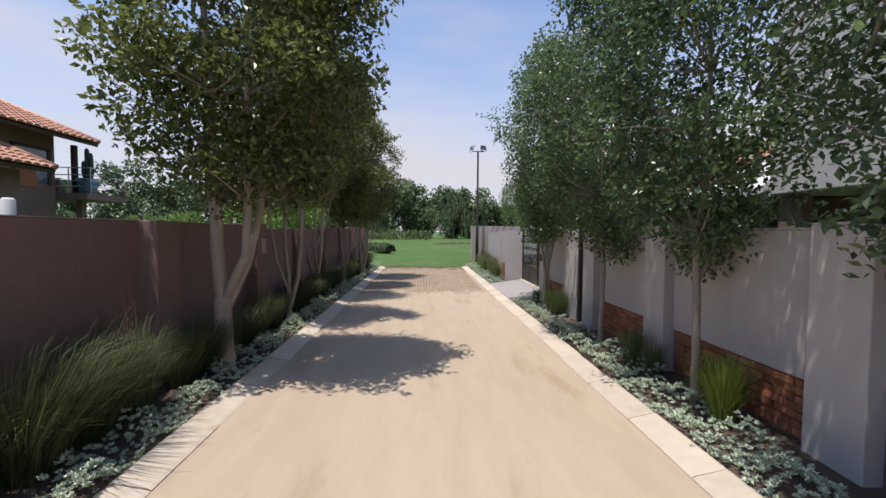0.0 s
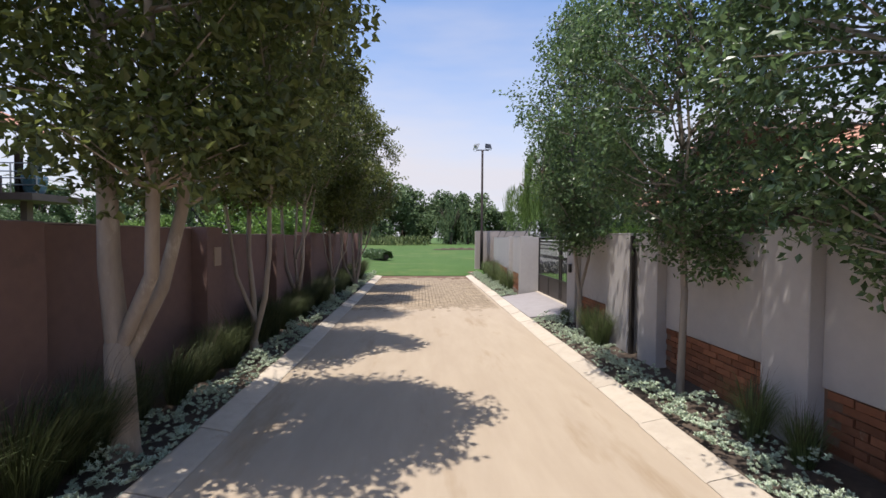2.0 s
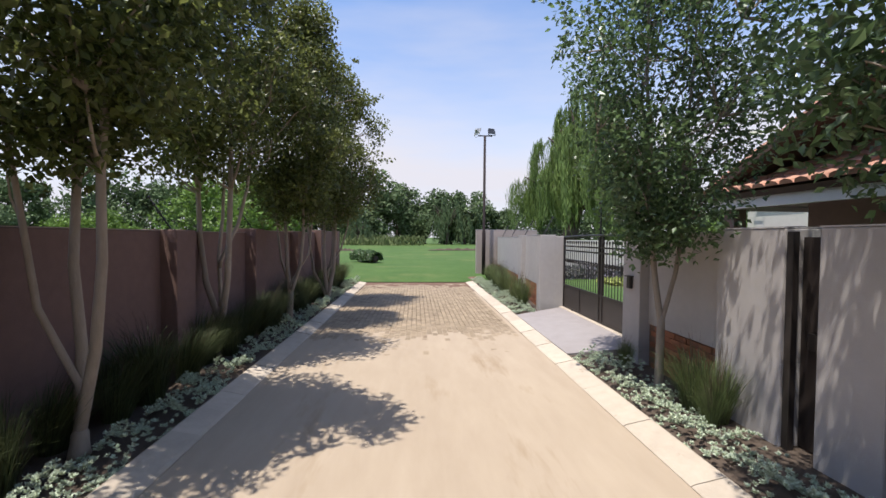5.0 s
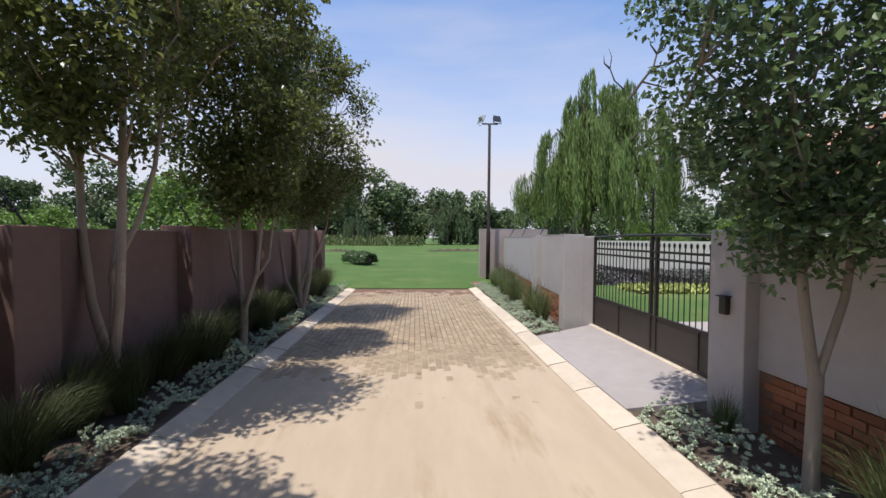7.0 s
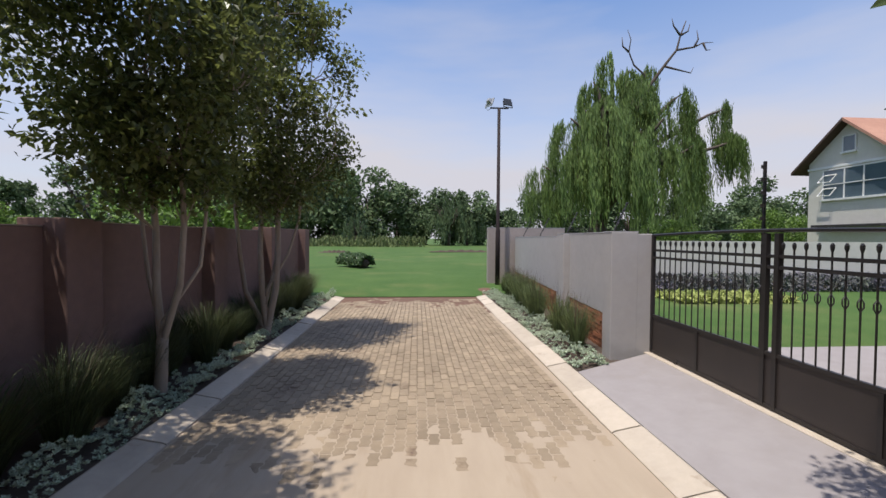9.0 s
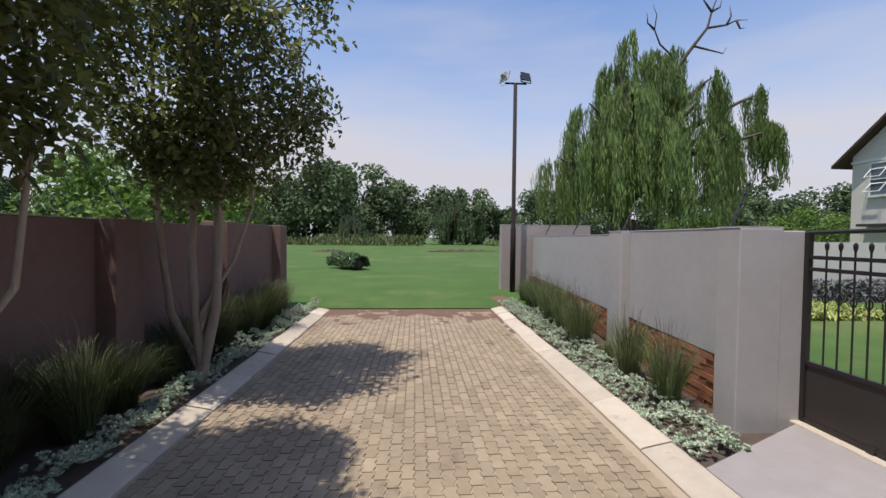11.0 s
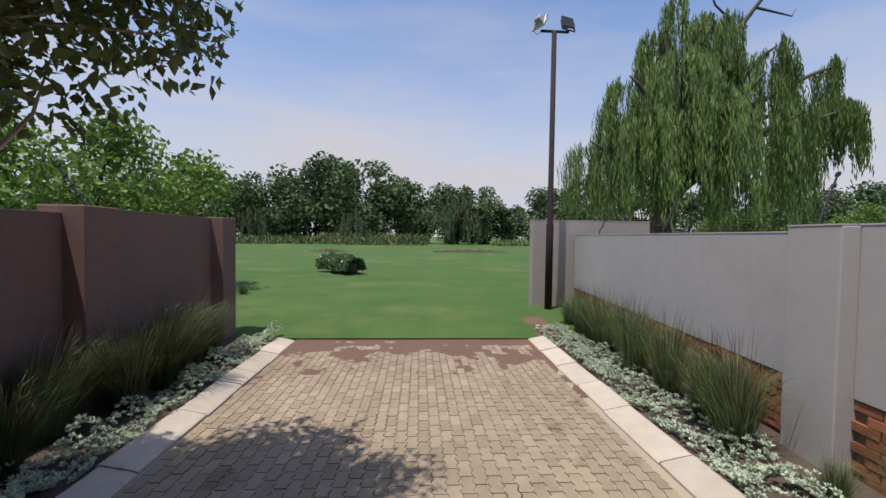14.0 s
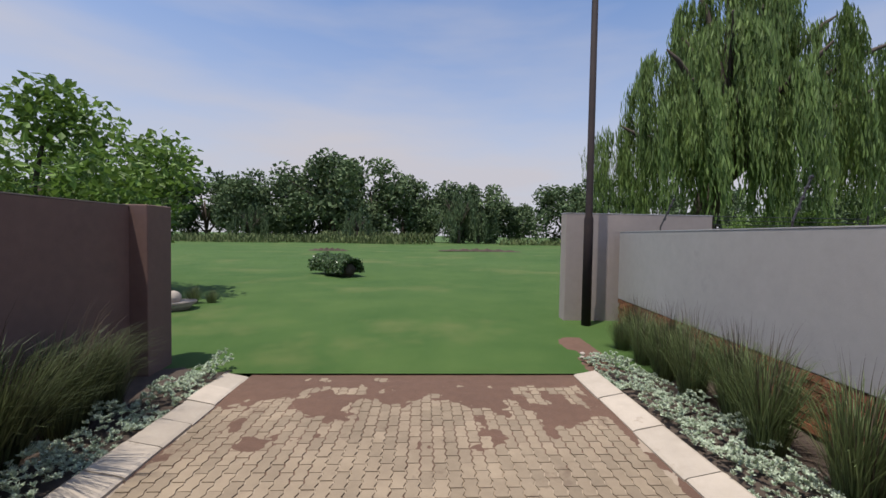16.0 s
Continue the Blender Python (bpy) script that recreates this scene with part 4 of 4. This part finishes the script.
for nm_x, nm_y, nm_w, tilt in ((6.5, 62.0, 9.5, -2.0), (-9.5, 58.0, 4.0, 3.0)):
    sh = Shape()
    for k in range(25):
        u = k / 24
        hh = 0.36 * math.sin(math.pi * u) ** 0.6 * (0.75 + 0.25 * math.sin(k * 1.9))
        sh.v += [(nm_w * (u - 0.5), -0.25, 0.0), (nm_w * (u - 0.5), 0.0, hh), (nm_w * (u - 0.5), 0.5, hh * 0.95), (nm_w * (u - 0.5), 2.2, 0.0)]
    for k in range(24):
        for q in range(3):
            sh.f.append((k * 4 + q, k * 4 + 4 + q, k * 4 + 5 + q, k * 4 + 1 + q))
            sh.m.append(0 if q == 0 else 1)
    tagged(part("bunker_lip", sh, [M_BED, M_LAWN], at=pose(nm_x, nm_y, 0.1, 0, 0, tilt)), "low dark earth lip across the green lawn", "bunker edge")

# ---- houses ----


def tile_roof(parent, origin, angle, width, run, rise, cols, rows, mat=None):
    """A pitched slope of barrel tiles along local x, rising along local y."""
    slope = math.atan2(rise, run)
    length = math.hypot(run, rise)
    base = pose(*origin, 0, 0, angle) @ pose(0, 0, 0, math.degrees(slope), 0, 0)
    part("roof_deck", Shape().box(0, width, 0, length, -0.12, -0.01), [M_TIMBER], parent, at=base)
    s = Shape()
    cw, rh = width / cols, length / rows
    for j in range(rows):
        for i in range(cols):
            v = []
            for e, (yy, lift) in enumerate(((j * rh - 0.03, 0.045), ((j + 1) * rh, 0.0))):
                for q in range(5):
                    th = math.pi * q / 4
                    v.append((i * cw + cw * 0.5 - math.cos(th) * cw * 0.5, yy, lift + math.sin(th) * cw * 0.34))
            s.add(v, [(q, q + 1, q + 6, q + 5) for q in range(4)] + [(4, 3, 2, 1, 0)])
    tagged(part("roof_tiles", s, [mat or M_TILE], parent, at=base), kind="stuff")


def house_west():
    ob = tagged(new("brown_house"), "two-storey brown house with terracotta roofs and balcony", "house")
    part("wall", Shape().box(-20, -12.7, 2.5, 14.6, 0, 5.28), [M_HOUSE_BROWN], ob)
    part("lower_wall", Shape().box(-12.69, -11.0, 4.5, 11.6, 0, 3.55), [M_HOUSE_BROWN], ob)
    part("balcony_slab", Shape().box(-16, -11.65, 14.62, 16.4, 2.98, 3.2), [M_HOUSE_BROWN], ob, 0.01)
    part("column", Shape().box(-12.5, -12.36, 15.0, 15.14, 3.2, 4.92), [M_TIMBER], ob)
    part("column", Shape().box(-12.45, -12.25, 15.1, 15.3, 0, 2.98), [M_HOUSE_BROWN], ob)
    part("column", Shape().box(-13.6, -13.4, 15.1, 15.3, 0, 2.98), [M_HOUSE_BROWN], ob)
    part("parapet", Shape().box(-15.4, -12.9, 14.95, 15.05, 3.2, 3.75), [M_HOUSE_BROWN], ob, 0.01)
    part("ochre_panel", Shape().box(-12.69, -12.66, 12.6, 13.9, 3.3, 4.1), [M_ORANGE], ob)
    win = new("window")
    win.parent = ob
    part("pane", Shape().box(-12.69, -12.67, 13.2, 14.3, 3.5, 4.55), [M_GLASS], win)
    part("frame", Shape().box(-12.69, -12.64, 13.1, 13.2, 3.45, 4.6).box(-12.69, -12.64, 14.3, 14.4, 3.45, 4.6).box(-12.69, -12.64, 13.1, 14.4, 4.55, 4.65), [M_TIMBER], win)
    rail = Shape()
    for k in range(4):
        x = -13.9 + k * 0.74
        rail.tube([(x, 14.8, 3.2), (x, 14.8, 4.1)], [0.02, 0.02], 6)
    for z in (3.45, 3.65, 3.85, 4.1):
        rail.tube([(-13.95, 14.8, z), (-11.7, 14.8, z), (-11.7, 16.3, z)], [0.018] * 3, 6)
    part("railing", rail, [M_CHROME], ob)
    part("rail_glass", Shape().box(-12.35, -11.75, 14.82, 14.83, 3.25, 4.05), [M_RAILGLASS], ob)
    tile_roof(ob, (-11.75, 2.0, 5.02), 90, 13.3, 4.0, 1.66, 53, 12)
    part("ridge", Shape().tube([(-11.75, 15.3, 5.1), (-15.75, 15.3, 6.76)], [0.09, 0.09], 8), [M_TILE], ob, smooth=True)
    tile_roof(ob, (-10.4, 3.5, 3.62), 90, 8.5, 2.6, 1.1, 34, 8)
    part("ridge", Shape().tube([(-10.4, 12.0, 3.7), (-13.0, 12.0, 4.8)], [0.09, 0.09], 8), [M_TILE], ob, smooth=True)
    return ob


house_west()


def potted_cactus():
    ob = tagged(new("potted_cactus"), "tall column cactus in a blue glazed pot", "cactus")
    x, y, z = -12.1, 15.2, 3.2
    part("pot", Shape().tube([(x, y, z), (x, y, z + 0.12), (x, y, z + 0.5), (x, y, z + 0.56)], [0.2, 0.26, 0.32, 0.3], 14), [M_POT], ob, smooth=True)
    s = Shape()
    for dx, dy, h in ((0, 0, 1.65), (-0.13, 0.02, 1.2), (0.14, 0, 1.35), (0.05, 0.1, 1.5)):
        s.tube([(x + dx * 0.6, y + dy, z + 0.5), (x + dx, y + dy, z + 0.8), (x + dx, y + dy, z + h - 0.08), (x + dx, y + dy, z + h)], [0.06, 0.075, 0.07, 0.03], 8)
    part("stem", s, [M_CACTUS], ob, smooth=True)


potted_cactus()
flue = tagged(new("chimney_flue"), "short white chimney flue above the wall", "chimney")
part("flue", Shape().tube([(-8.8, 9.0, 0), (-8.8, 9.0, 2.55), (-8.8, 9.0, 2.6)], [0.13, 0.12, 0.08], 12), [M_WHITE], flue, smooth=True)


def house_east():
    ob = tagged(new("white_house"), "white plastered house with terracotta roof behind the wall", "house")
    part("upper_wall", Shape().box(5.9, 12, 0.5, 6.6, 2.62, 6.6), [M_WHITE], ob, 0.02)
    part("lower_wall", Shape().box(7.2, 12, 0.5, 12.0, 0, 2.6), [M_HOUSE_BROWN], ob)
    part("column", Shape().box(6.0, 6.3, 0.6, 0.9, 0, 2.61), [M_HOUSE_BROWN], ob)
    part("column", Shape().box(6.0, 6.3, 6.2, 6.5, 0, 2.61), [M_HOUSE_BROWN], ob)
    part("window", Shape().box(5.86, 5.9, 2.4, 3.4, 3.6, 5.0), [M_GLASS], ob)
    part("door", Shape().box(7.16, 7.2, 6.8, 8.6, 0, 2.2), [M_DARK], ob)
    part("fascia", Shape().box(5.95, 6.05, 6.65, 12.9, 2.5, 2.72), [M_TRIM], ob)
    part("fascia", Shape().box(6.05, 12, 12.8, 12.9, 2.5, 2.72), [M_TRIM], ob)
    part("column", Shape().box(6.1, 6.35, 12.4, 12.65, 0, 2.5), [M_HOUSE_BROWN], ob)
    part("soffit", Shape().box(6.05, 12, 6.65, 12.8, 2.6, 2.66), [M_TIMBER], ob)
    tile_roof(ob, (5.85, 12.95, 2.78), -90, 4.1, 3.2, 1.5, 16, 10)
    pale = Shape()
    pale.add([(5.7, 6.64, 2.62), (5.7, 8.82, 2.62), (9.2, 8.82, 4.15), (9.2, 6.64, 4.15), (5.7, 6.64, 2.74), (5.7, 8.82, 2.74), (9.2, 8.82, 4.27), (9.2, 6.64, 4.27)],
             [(3, 2, 1, 0), (4, 5, 6, 7), (0, 1, 5, 4), (1, 2, 6, 5), (2, 3, 7, 6), (3, 0, 4, 7)])
    part("lean_to_roof", pale, [M_WHITE], ob)
    part("beam", Shape().box(5.98, 6.12, 6.7, 8.8, 2.3, 2.5), [M_TIMBER], ob, 0.008)
    tile_roof(ob, (12.1, 12.95, 2.78), 180, 6.3, 3.2, 1.5, 25, 10)


house_east()


def house_far():
    ob = tagged(new("cream_house"), "cream two-storey gabled house with white casement windows", "house")
    ob.matrix_basis = pose(22, 28.3, 0, 0, 0, -90) @ pose(-19.5, -27, 0)
    x0, x1, y0, y1 = 17.45, 21.55, 27.0, 36
    part("wall", Shape().add([(x0, y0, 0), (x1, y0, 0), (x1, y0, 6.1), (19.5, y0, 7.9), (x0, y0, 6.1), (x0, y1, 0), (x1, y1, 0), (x1, y1, 6.1), (19.5, y1, 7.9), (x0, y1, 6.1)],
                             [(0, 1, 2, 3, 4), (9, 8, 7, 6, 5), (0, 4, 9, 5), (1, 6, 7, 2), (4, 3, 8, 9), (2, 7, 8, 3)]), [M_CREAM], ob)
    for sgn, nm in ((-1, "roof"), (1, "roof")):
        a, b = (19.5, 7.96), (19.5 + sgn * 2.7, 5.6)
        v = []
        for y in (y0 - 0.45, y1 + 0.4):
            v += [(a[0], y, a[1]), (b[0], y, b[1]), (b[0], y, b[1] + 0.14), (a[0], y, a[1] + 0.16)]
        part(nm, Shape().add(v, [(0, 1, 2, 3), (7, 6, 5, 4), (0, 4, 5, 1), (3, 2, 6, 7), (1, 5, 6, 2), (0, 3, 7, 4)]), [M_TILE if sgn > 0 else M_TIMBER], ob)
    part("band", Shape().box(x0 - 0.03, x1 + 0.03, y0 - 0.06, y0 - 0.002, 5.72, 5.84), [M_TRIM], ob)
    for wx, wz, ww, wh in ((19.25, 6.45, 0.55, 0.75), (18.3, 4.1, 3.0, 1.5)):
        win = new("window")
        win.parent = ob
        part("pane", Shape().box(wx, wx + ww, y0 - 0.03, y0 - 0.004, wz, wz + wh), [M_GLASS], win)
        f = Shape()
        f.box(wx - 0.06, wx, y0 - 0.06, y0 - 0.003, wz, wz + wh).box(wx + ww, wx + ww + 0.06, y0 - 0.06, y0 - 0.003, wz, wz + wh)
        f.box(wx - 0.06, wx + ww + 0.06, y0 - 0.06, y0 - 0.003, wz + wh, wz + wh + 0.06).box(wx - 0.1, wx + ww + 0.1, y0 - 0.12, y0 - 0.003, wz - 0.1, wz)
        if ww > 1:
            for q in (0.35, 0.65):
                f.box(wx + ww * q - 0.025, wx + ww * q + 0.025, y0 - 0.07, y0 - 0.032, wz, wz + wh)
            f.box(wx, wx + ww, y0 - 0.07, y0 - 0.032, wz + wh * 0.5 - 0.02, wz + wh * 0.5 + 0.02)
        part("frame", f, [M_TRIM], win)
    for wz in (4.2, 4.9):
        v = [(18.3, 26.96, wz + 0.45), (18.95, 26.96, wz + 0.45), (18.95, 26.6, wz + 0.05), (18.3, 26.6, wz + 0.05)]
        s = Shape()
        s.tube(v + v[:1], [0.03] * 5, 4)
        part("open_casement", s, [M_TRIM], ob)
    part("awning", Shape().box(18.2, 21.5, 26.4, 26.99, 2.6, 2.72), [M_DARK], ob)


house_far()

pavilion = tagged(new("pavilion"), "low white pavilion with a pale roof across the field", "building")
part("wall", Shape().box(44, 56, 52, 58, 0, 3.2), [M_WHITE], pavilion)
part("roof", Shape().box(43, 57, 51, 59, 3.2, 3.5), [M_APRON], pavilion)

# garden bed behind the gate


def flower_bed(name, x0, x1, y0, y1, h, n, mat, label):
    rng = np.random.default_rng(len(name))
    p = np.stack([rng.uniform(x0, x1, n), rng.uniform(y0, y1, n), 0.12 + rng.uniform(0, h, n)], 1)
    t = unit(rng, n) + np.array([0, 0, 0.8])
    tagged(new(name, leaf_mesh(name, p, unit(rng, n), t, 0.2, 0.06, mat, rng)), label, "flower bed", kind="stuff")


flower_bed("yellow_flower_bed", 7.5, 11.0, 19.8, 21.3, 0.18, 3500, M_FLOWER, "low yellow-green flower bed in the garden lawn")
flower_bed("lavender_hedge", 4.6, 20, 22.2, 22.9, 0.6, 7000, M_LAVENDER, "grey-purple lavender hedge against the garden wall")

# ---- electric fence brackets ----


def bracket(x, y, z, lean_x, lean_y, h):
    ob = tagged(new("fence_bracket"), "black leaning electric fence bracket on the wall", "fence bracket", "electric fence brackets")
    s = Shape()
    s.tube([(0, 0, -0.12), (0, 0, 0.02), (lean_x, lean_y, h)], [0.012, 0.012, 0.010], 6)
    part("rod", s, [M_STEEL], ob)
    for k in range(4):
        u = 0.3 + 0.22 * k
        part("insulator", Shape().tube([(lean_x * u - 0.02, lean_y * u, h * u - 0.02), (lean_x * u, lean_y * u, h * u), (lean_x * u + 0.02, lean_y * u, h * u + 0.02)], [0.012, 0.024, 0.012], 6), [M_STEEL], ob)
    ob.location = (x, y, z)


for y, z in ((1.0, 2.05), (5.35, 2.05), (8.75, 2.0), (11.3, 2.0), (14.3, 2.04), (17.2, 2.04), (19.6, 2.12)):
    bracket(-3.6, y, z, -0.32, 0.0, 0.5)
for k in range(4):
    yy = 15.6 + k * 2.55
    bracket(3.4 + 0.075 * (yy - 15.2), yy, 2.0, 0.28, 0.1, 0.5)
wires = tagged(new("fence_wires"), "thin electric fence wires above the cross wall", "fence wires")
for k in range(5):
    part("wire", Shape().tube([(6.1, 25.0, 1.98 + 0.085 * k), (9.6, 25.0, 1.98 + 0.085 * k)], [0.008, 0.008], 5), [M_STEEL], wires)
part("post", Shape().tube([(9.6, 25.0, 0), (9.6, 25.0, 2.4)], [0.02, 0.02], 6), [M_STEEL], wires)
gp = tagged(new("fence_post"), "upright black electric fence post behind the gate", "fence post")
part("rod", Shape().box(3.888, 3.912, 13.278, 13.302, 0.15, 2.72), [M_STEEL], gp)
for k in range(5):
    z = 2.1 + k * 0.135
    part("insulator", Shape().tube([(3.85, 13.25, z), (3.85, 13.25, z + 0.035)], [0.025, 0.025], 8), [M_STEEL], gp)

# small stones on the lawn corner and kerb end
for x, y, r in ((2.5, 22.6, 0.04), (2.44, 22.45, 0.03), (2.62, 22.5, 0.03)):
    bm = bmesh.new()
    bmesh.ops.create_icosphere(bm, subdivisions=2, radius=r)
    for v in bm.verts:
        v.co *= 1 + 0.18 * noise.noise(v.co * 9 + Vector((x, y, 0)))
        v.co.z *= 0.75
    me = bpy.data.meshes.new("stone")
    bm.to_mesh(me)
    bm.free()
    me.materials.append(M_STONE)
    tagged(new("stone", me), "rounded pale garden stone on the lawn", "stone", "garden stones").location = (x, y, 0.1 + r * 0.6)



def stone_dish(x, y, z):
    ob = tagged(new("stone_dish"), "shallow pale stone dish holding a round boulder on the lawn", "garden ornament")
    part("dish", Shape().tube([(x, y, z - 0.03), (x, y, z + 0.05), (x, y, z + 0.15), (x, y, z + 0.18), (x, y, z + 0.13)], [0.2, 0.24, 0.36, 0.37, 0.3], 20), [M_STONE], ob, smooth=True)
    bm = bmesh.new()
    bmesh.ops.create_icosphere(bm, subdivisions=3, radius=0.15)
    for v in bm.verts:
        v.co *= 1 + 0.1 * noise.noise(v.co * 8)
        v.co += Vector((x - 0.08, y, z + 0.26))
    me = bpy.data.meshes.new("boulder")
    bm.to_mesh(me)
    bm.free()
    me.materials.append(M_STONE)
    new("boulder", me).parent = ob


stone_dish(-5.15, 25.75, 0.13)
for dx, dy, k in ((-0.1, 0.75, 0.62), (0.25, 0.9, 0.5)):
    tuft(tufts_right[0], -5.15 + dx, 25.75 + dy, k, 40.0 * k, "small upright green reed clump behind the stone dish", "reeds by the stone dish")

# ---- kerb stones, bricks and pavers ----


def kerb_mesh(length, side):
    s = Shape()
    p = [(0.0, -0.1), (0.0, 0.012), (0.03, 0.026), (KERB_W - 0.03, 0.075), (KERB_W, 0.062), (KERB_W, -0.1)]
    v = [(side * x, y, z) for y in (0.006, length - 0.006) for x, z in p]
    f = [(i, i + 1, i + 7, i + 6) for i in range(5)] + [(5, 4, 3, 2, 1, 0), (6, 7, 8, 9, 10, 11)]
    if side > 0:
        f = [tuple(reversed(q)) for q in f]
    return s.add(v, f).mesh("kerb_stone", [M_KERB])


rk = random.Random(4)
for nm, x, side in (("kerb_west", ROAD_L, -1), ("kerb_east", ROAD_R, 1)):
    ob = tagged(new(nm), "pale concrete kerb stones edging the lane", "kerb", kind="structure")
    meshes = {}
    y = ROAD_START
    while y < ROAD_END - 0.2:
        ln = 1.0 if y < 18.5 else (0.42 if side < 0 else 0.75)
        ln = min(ln, ROAD_END + 0.05 - y)
        key = round(ln, 3)
        meshes[key] = meshes.get(key) or kerb_mesh(ln, side)
        st = new("kerb_stone", meshes[key])
        st.matrix_basis = pose(x + rk.uniform(-0.008, 0.008), y, rk.uniform(-0.006, 0.006), rk.uniform(-0.25, 0.25), rk.uniform(-0.5, 0.5), rk.uniform(-0.3, 0.3))
        st.parent = ob
        y += ln

brick_mesh = BRICK.mesh("brick", [M_BRICK])
for ob, y0, y1, top in bricks_todo:
    if y1 < 0:
        continue
    n = int((top - 0.0) / 0.078)
    for j in range(n):
        z = top - 0.042 - j * 0.078
        y = y0 + (0.11 if j % 2 else 0.0) + 0.112
        while y < y1 - 0.08:
            b = new("brick", brick_mesh)
            b.matrix_basis = pose(RW + 0.03 - 0.012 + rk.uniform(-0.012, 0.005), y + rk.uniform(-0.005, 0.005), z + rk.uniform(-0.003, 0.003), rk.uniform(-1.5, 1.5), 0, rk.uniform(-1.2, 1.2))
            b.parent = ob
            y += 0.224

# interlocking pavers: a stretch of separate ones, the rest joined
PW, PL = 0.1065, 0.213


def paver_outline():
    w, l, z = PW / 2 - 0.0052, PL / 2 - 0.0045, 0.0095
    left = [(-w, -l), (-w - z, -l * 0.75), (-w + z, -l * 0.25), (-w - z, l * 0.25), (-w + z, l * 0.75), (-w, l)]
    right = [(x + 2 * w, y) for x, y in reversed(left)]
    return left + right


OUT = paver_outline()
N = len(OUT)
p_faces = [tuple(range(N - 1, -1, -1))] + [(i, (i + 1) % N, N + (i + 1) % N, N + i) for i in range(N)]
pav = Shape()
pav.add([(x * 0.985, y * 0.99, 0.0) for x, y in OUT] + [(x, y, -0.02) for x, y in OUT], p_faces)
paver_mesh = pav.mesh("paver", [M_PAVER])
paving = tagged(new("paving"), "interlocking tan clay pavers laid lengthwise along the lane", "paving", kind="structure")
rest = Shape()
cols = int((ROAD_R - ROAD_L) / PW)
for i in range(cols):
    x = ROAD_L + 0.02 + (i + 0.5) * PW
    y = 11.5 + (PL / 2 if i % 2 else 0)
    while y < ROAD_END - 0.05:
        dz, tilt = rk.uniform(-0.002, 0.002), rk.uniform(-0.6, 0.6)
        if 19.2 <= y < 20.75:
            b = new("paver", paver_mesh)
            b.matrix_basis = pose(x, y, dz, tilt, 0, rk.uniform(-0.8, 0.8))
            b.parent = paving
        else:
            rest.add([(x + px_ * 0.985, y + py_ * 0.99, dz + math.sin(radians(tilt)) * py_) for px_, py_ in OUT] + [(x + px_, y + py_, -0.02) for px_, py_ in OUT], p_faces)
        y += PL
tagged(part("paver_field", rest, [M_PAVER_STUFF], paving), kind="stuff")

# a plain wall closes the lane behind
tagged(part("wall_south", Shape().box(-3.6, 3.9, -9.3, -9.05, -0.1, 2.1), [M_BROWN]), "plain brown plastered wall closing the lane", "wall", kind="structure")
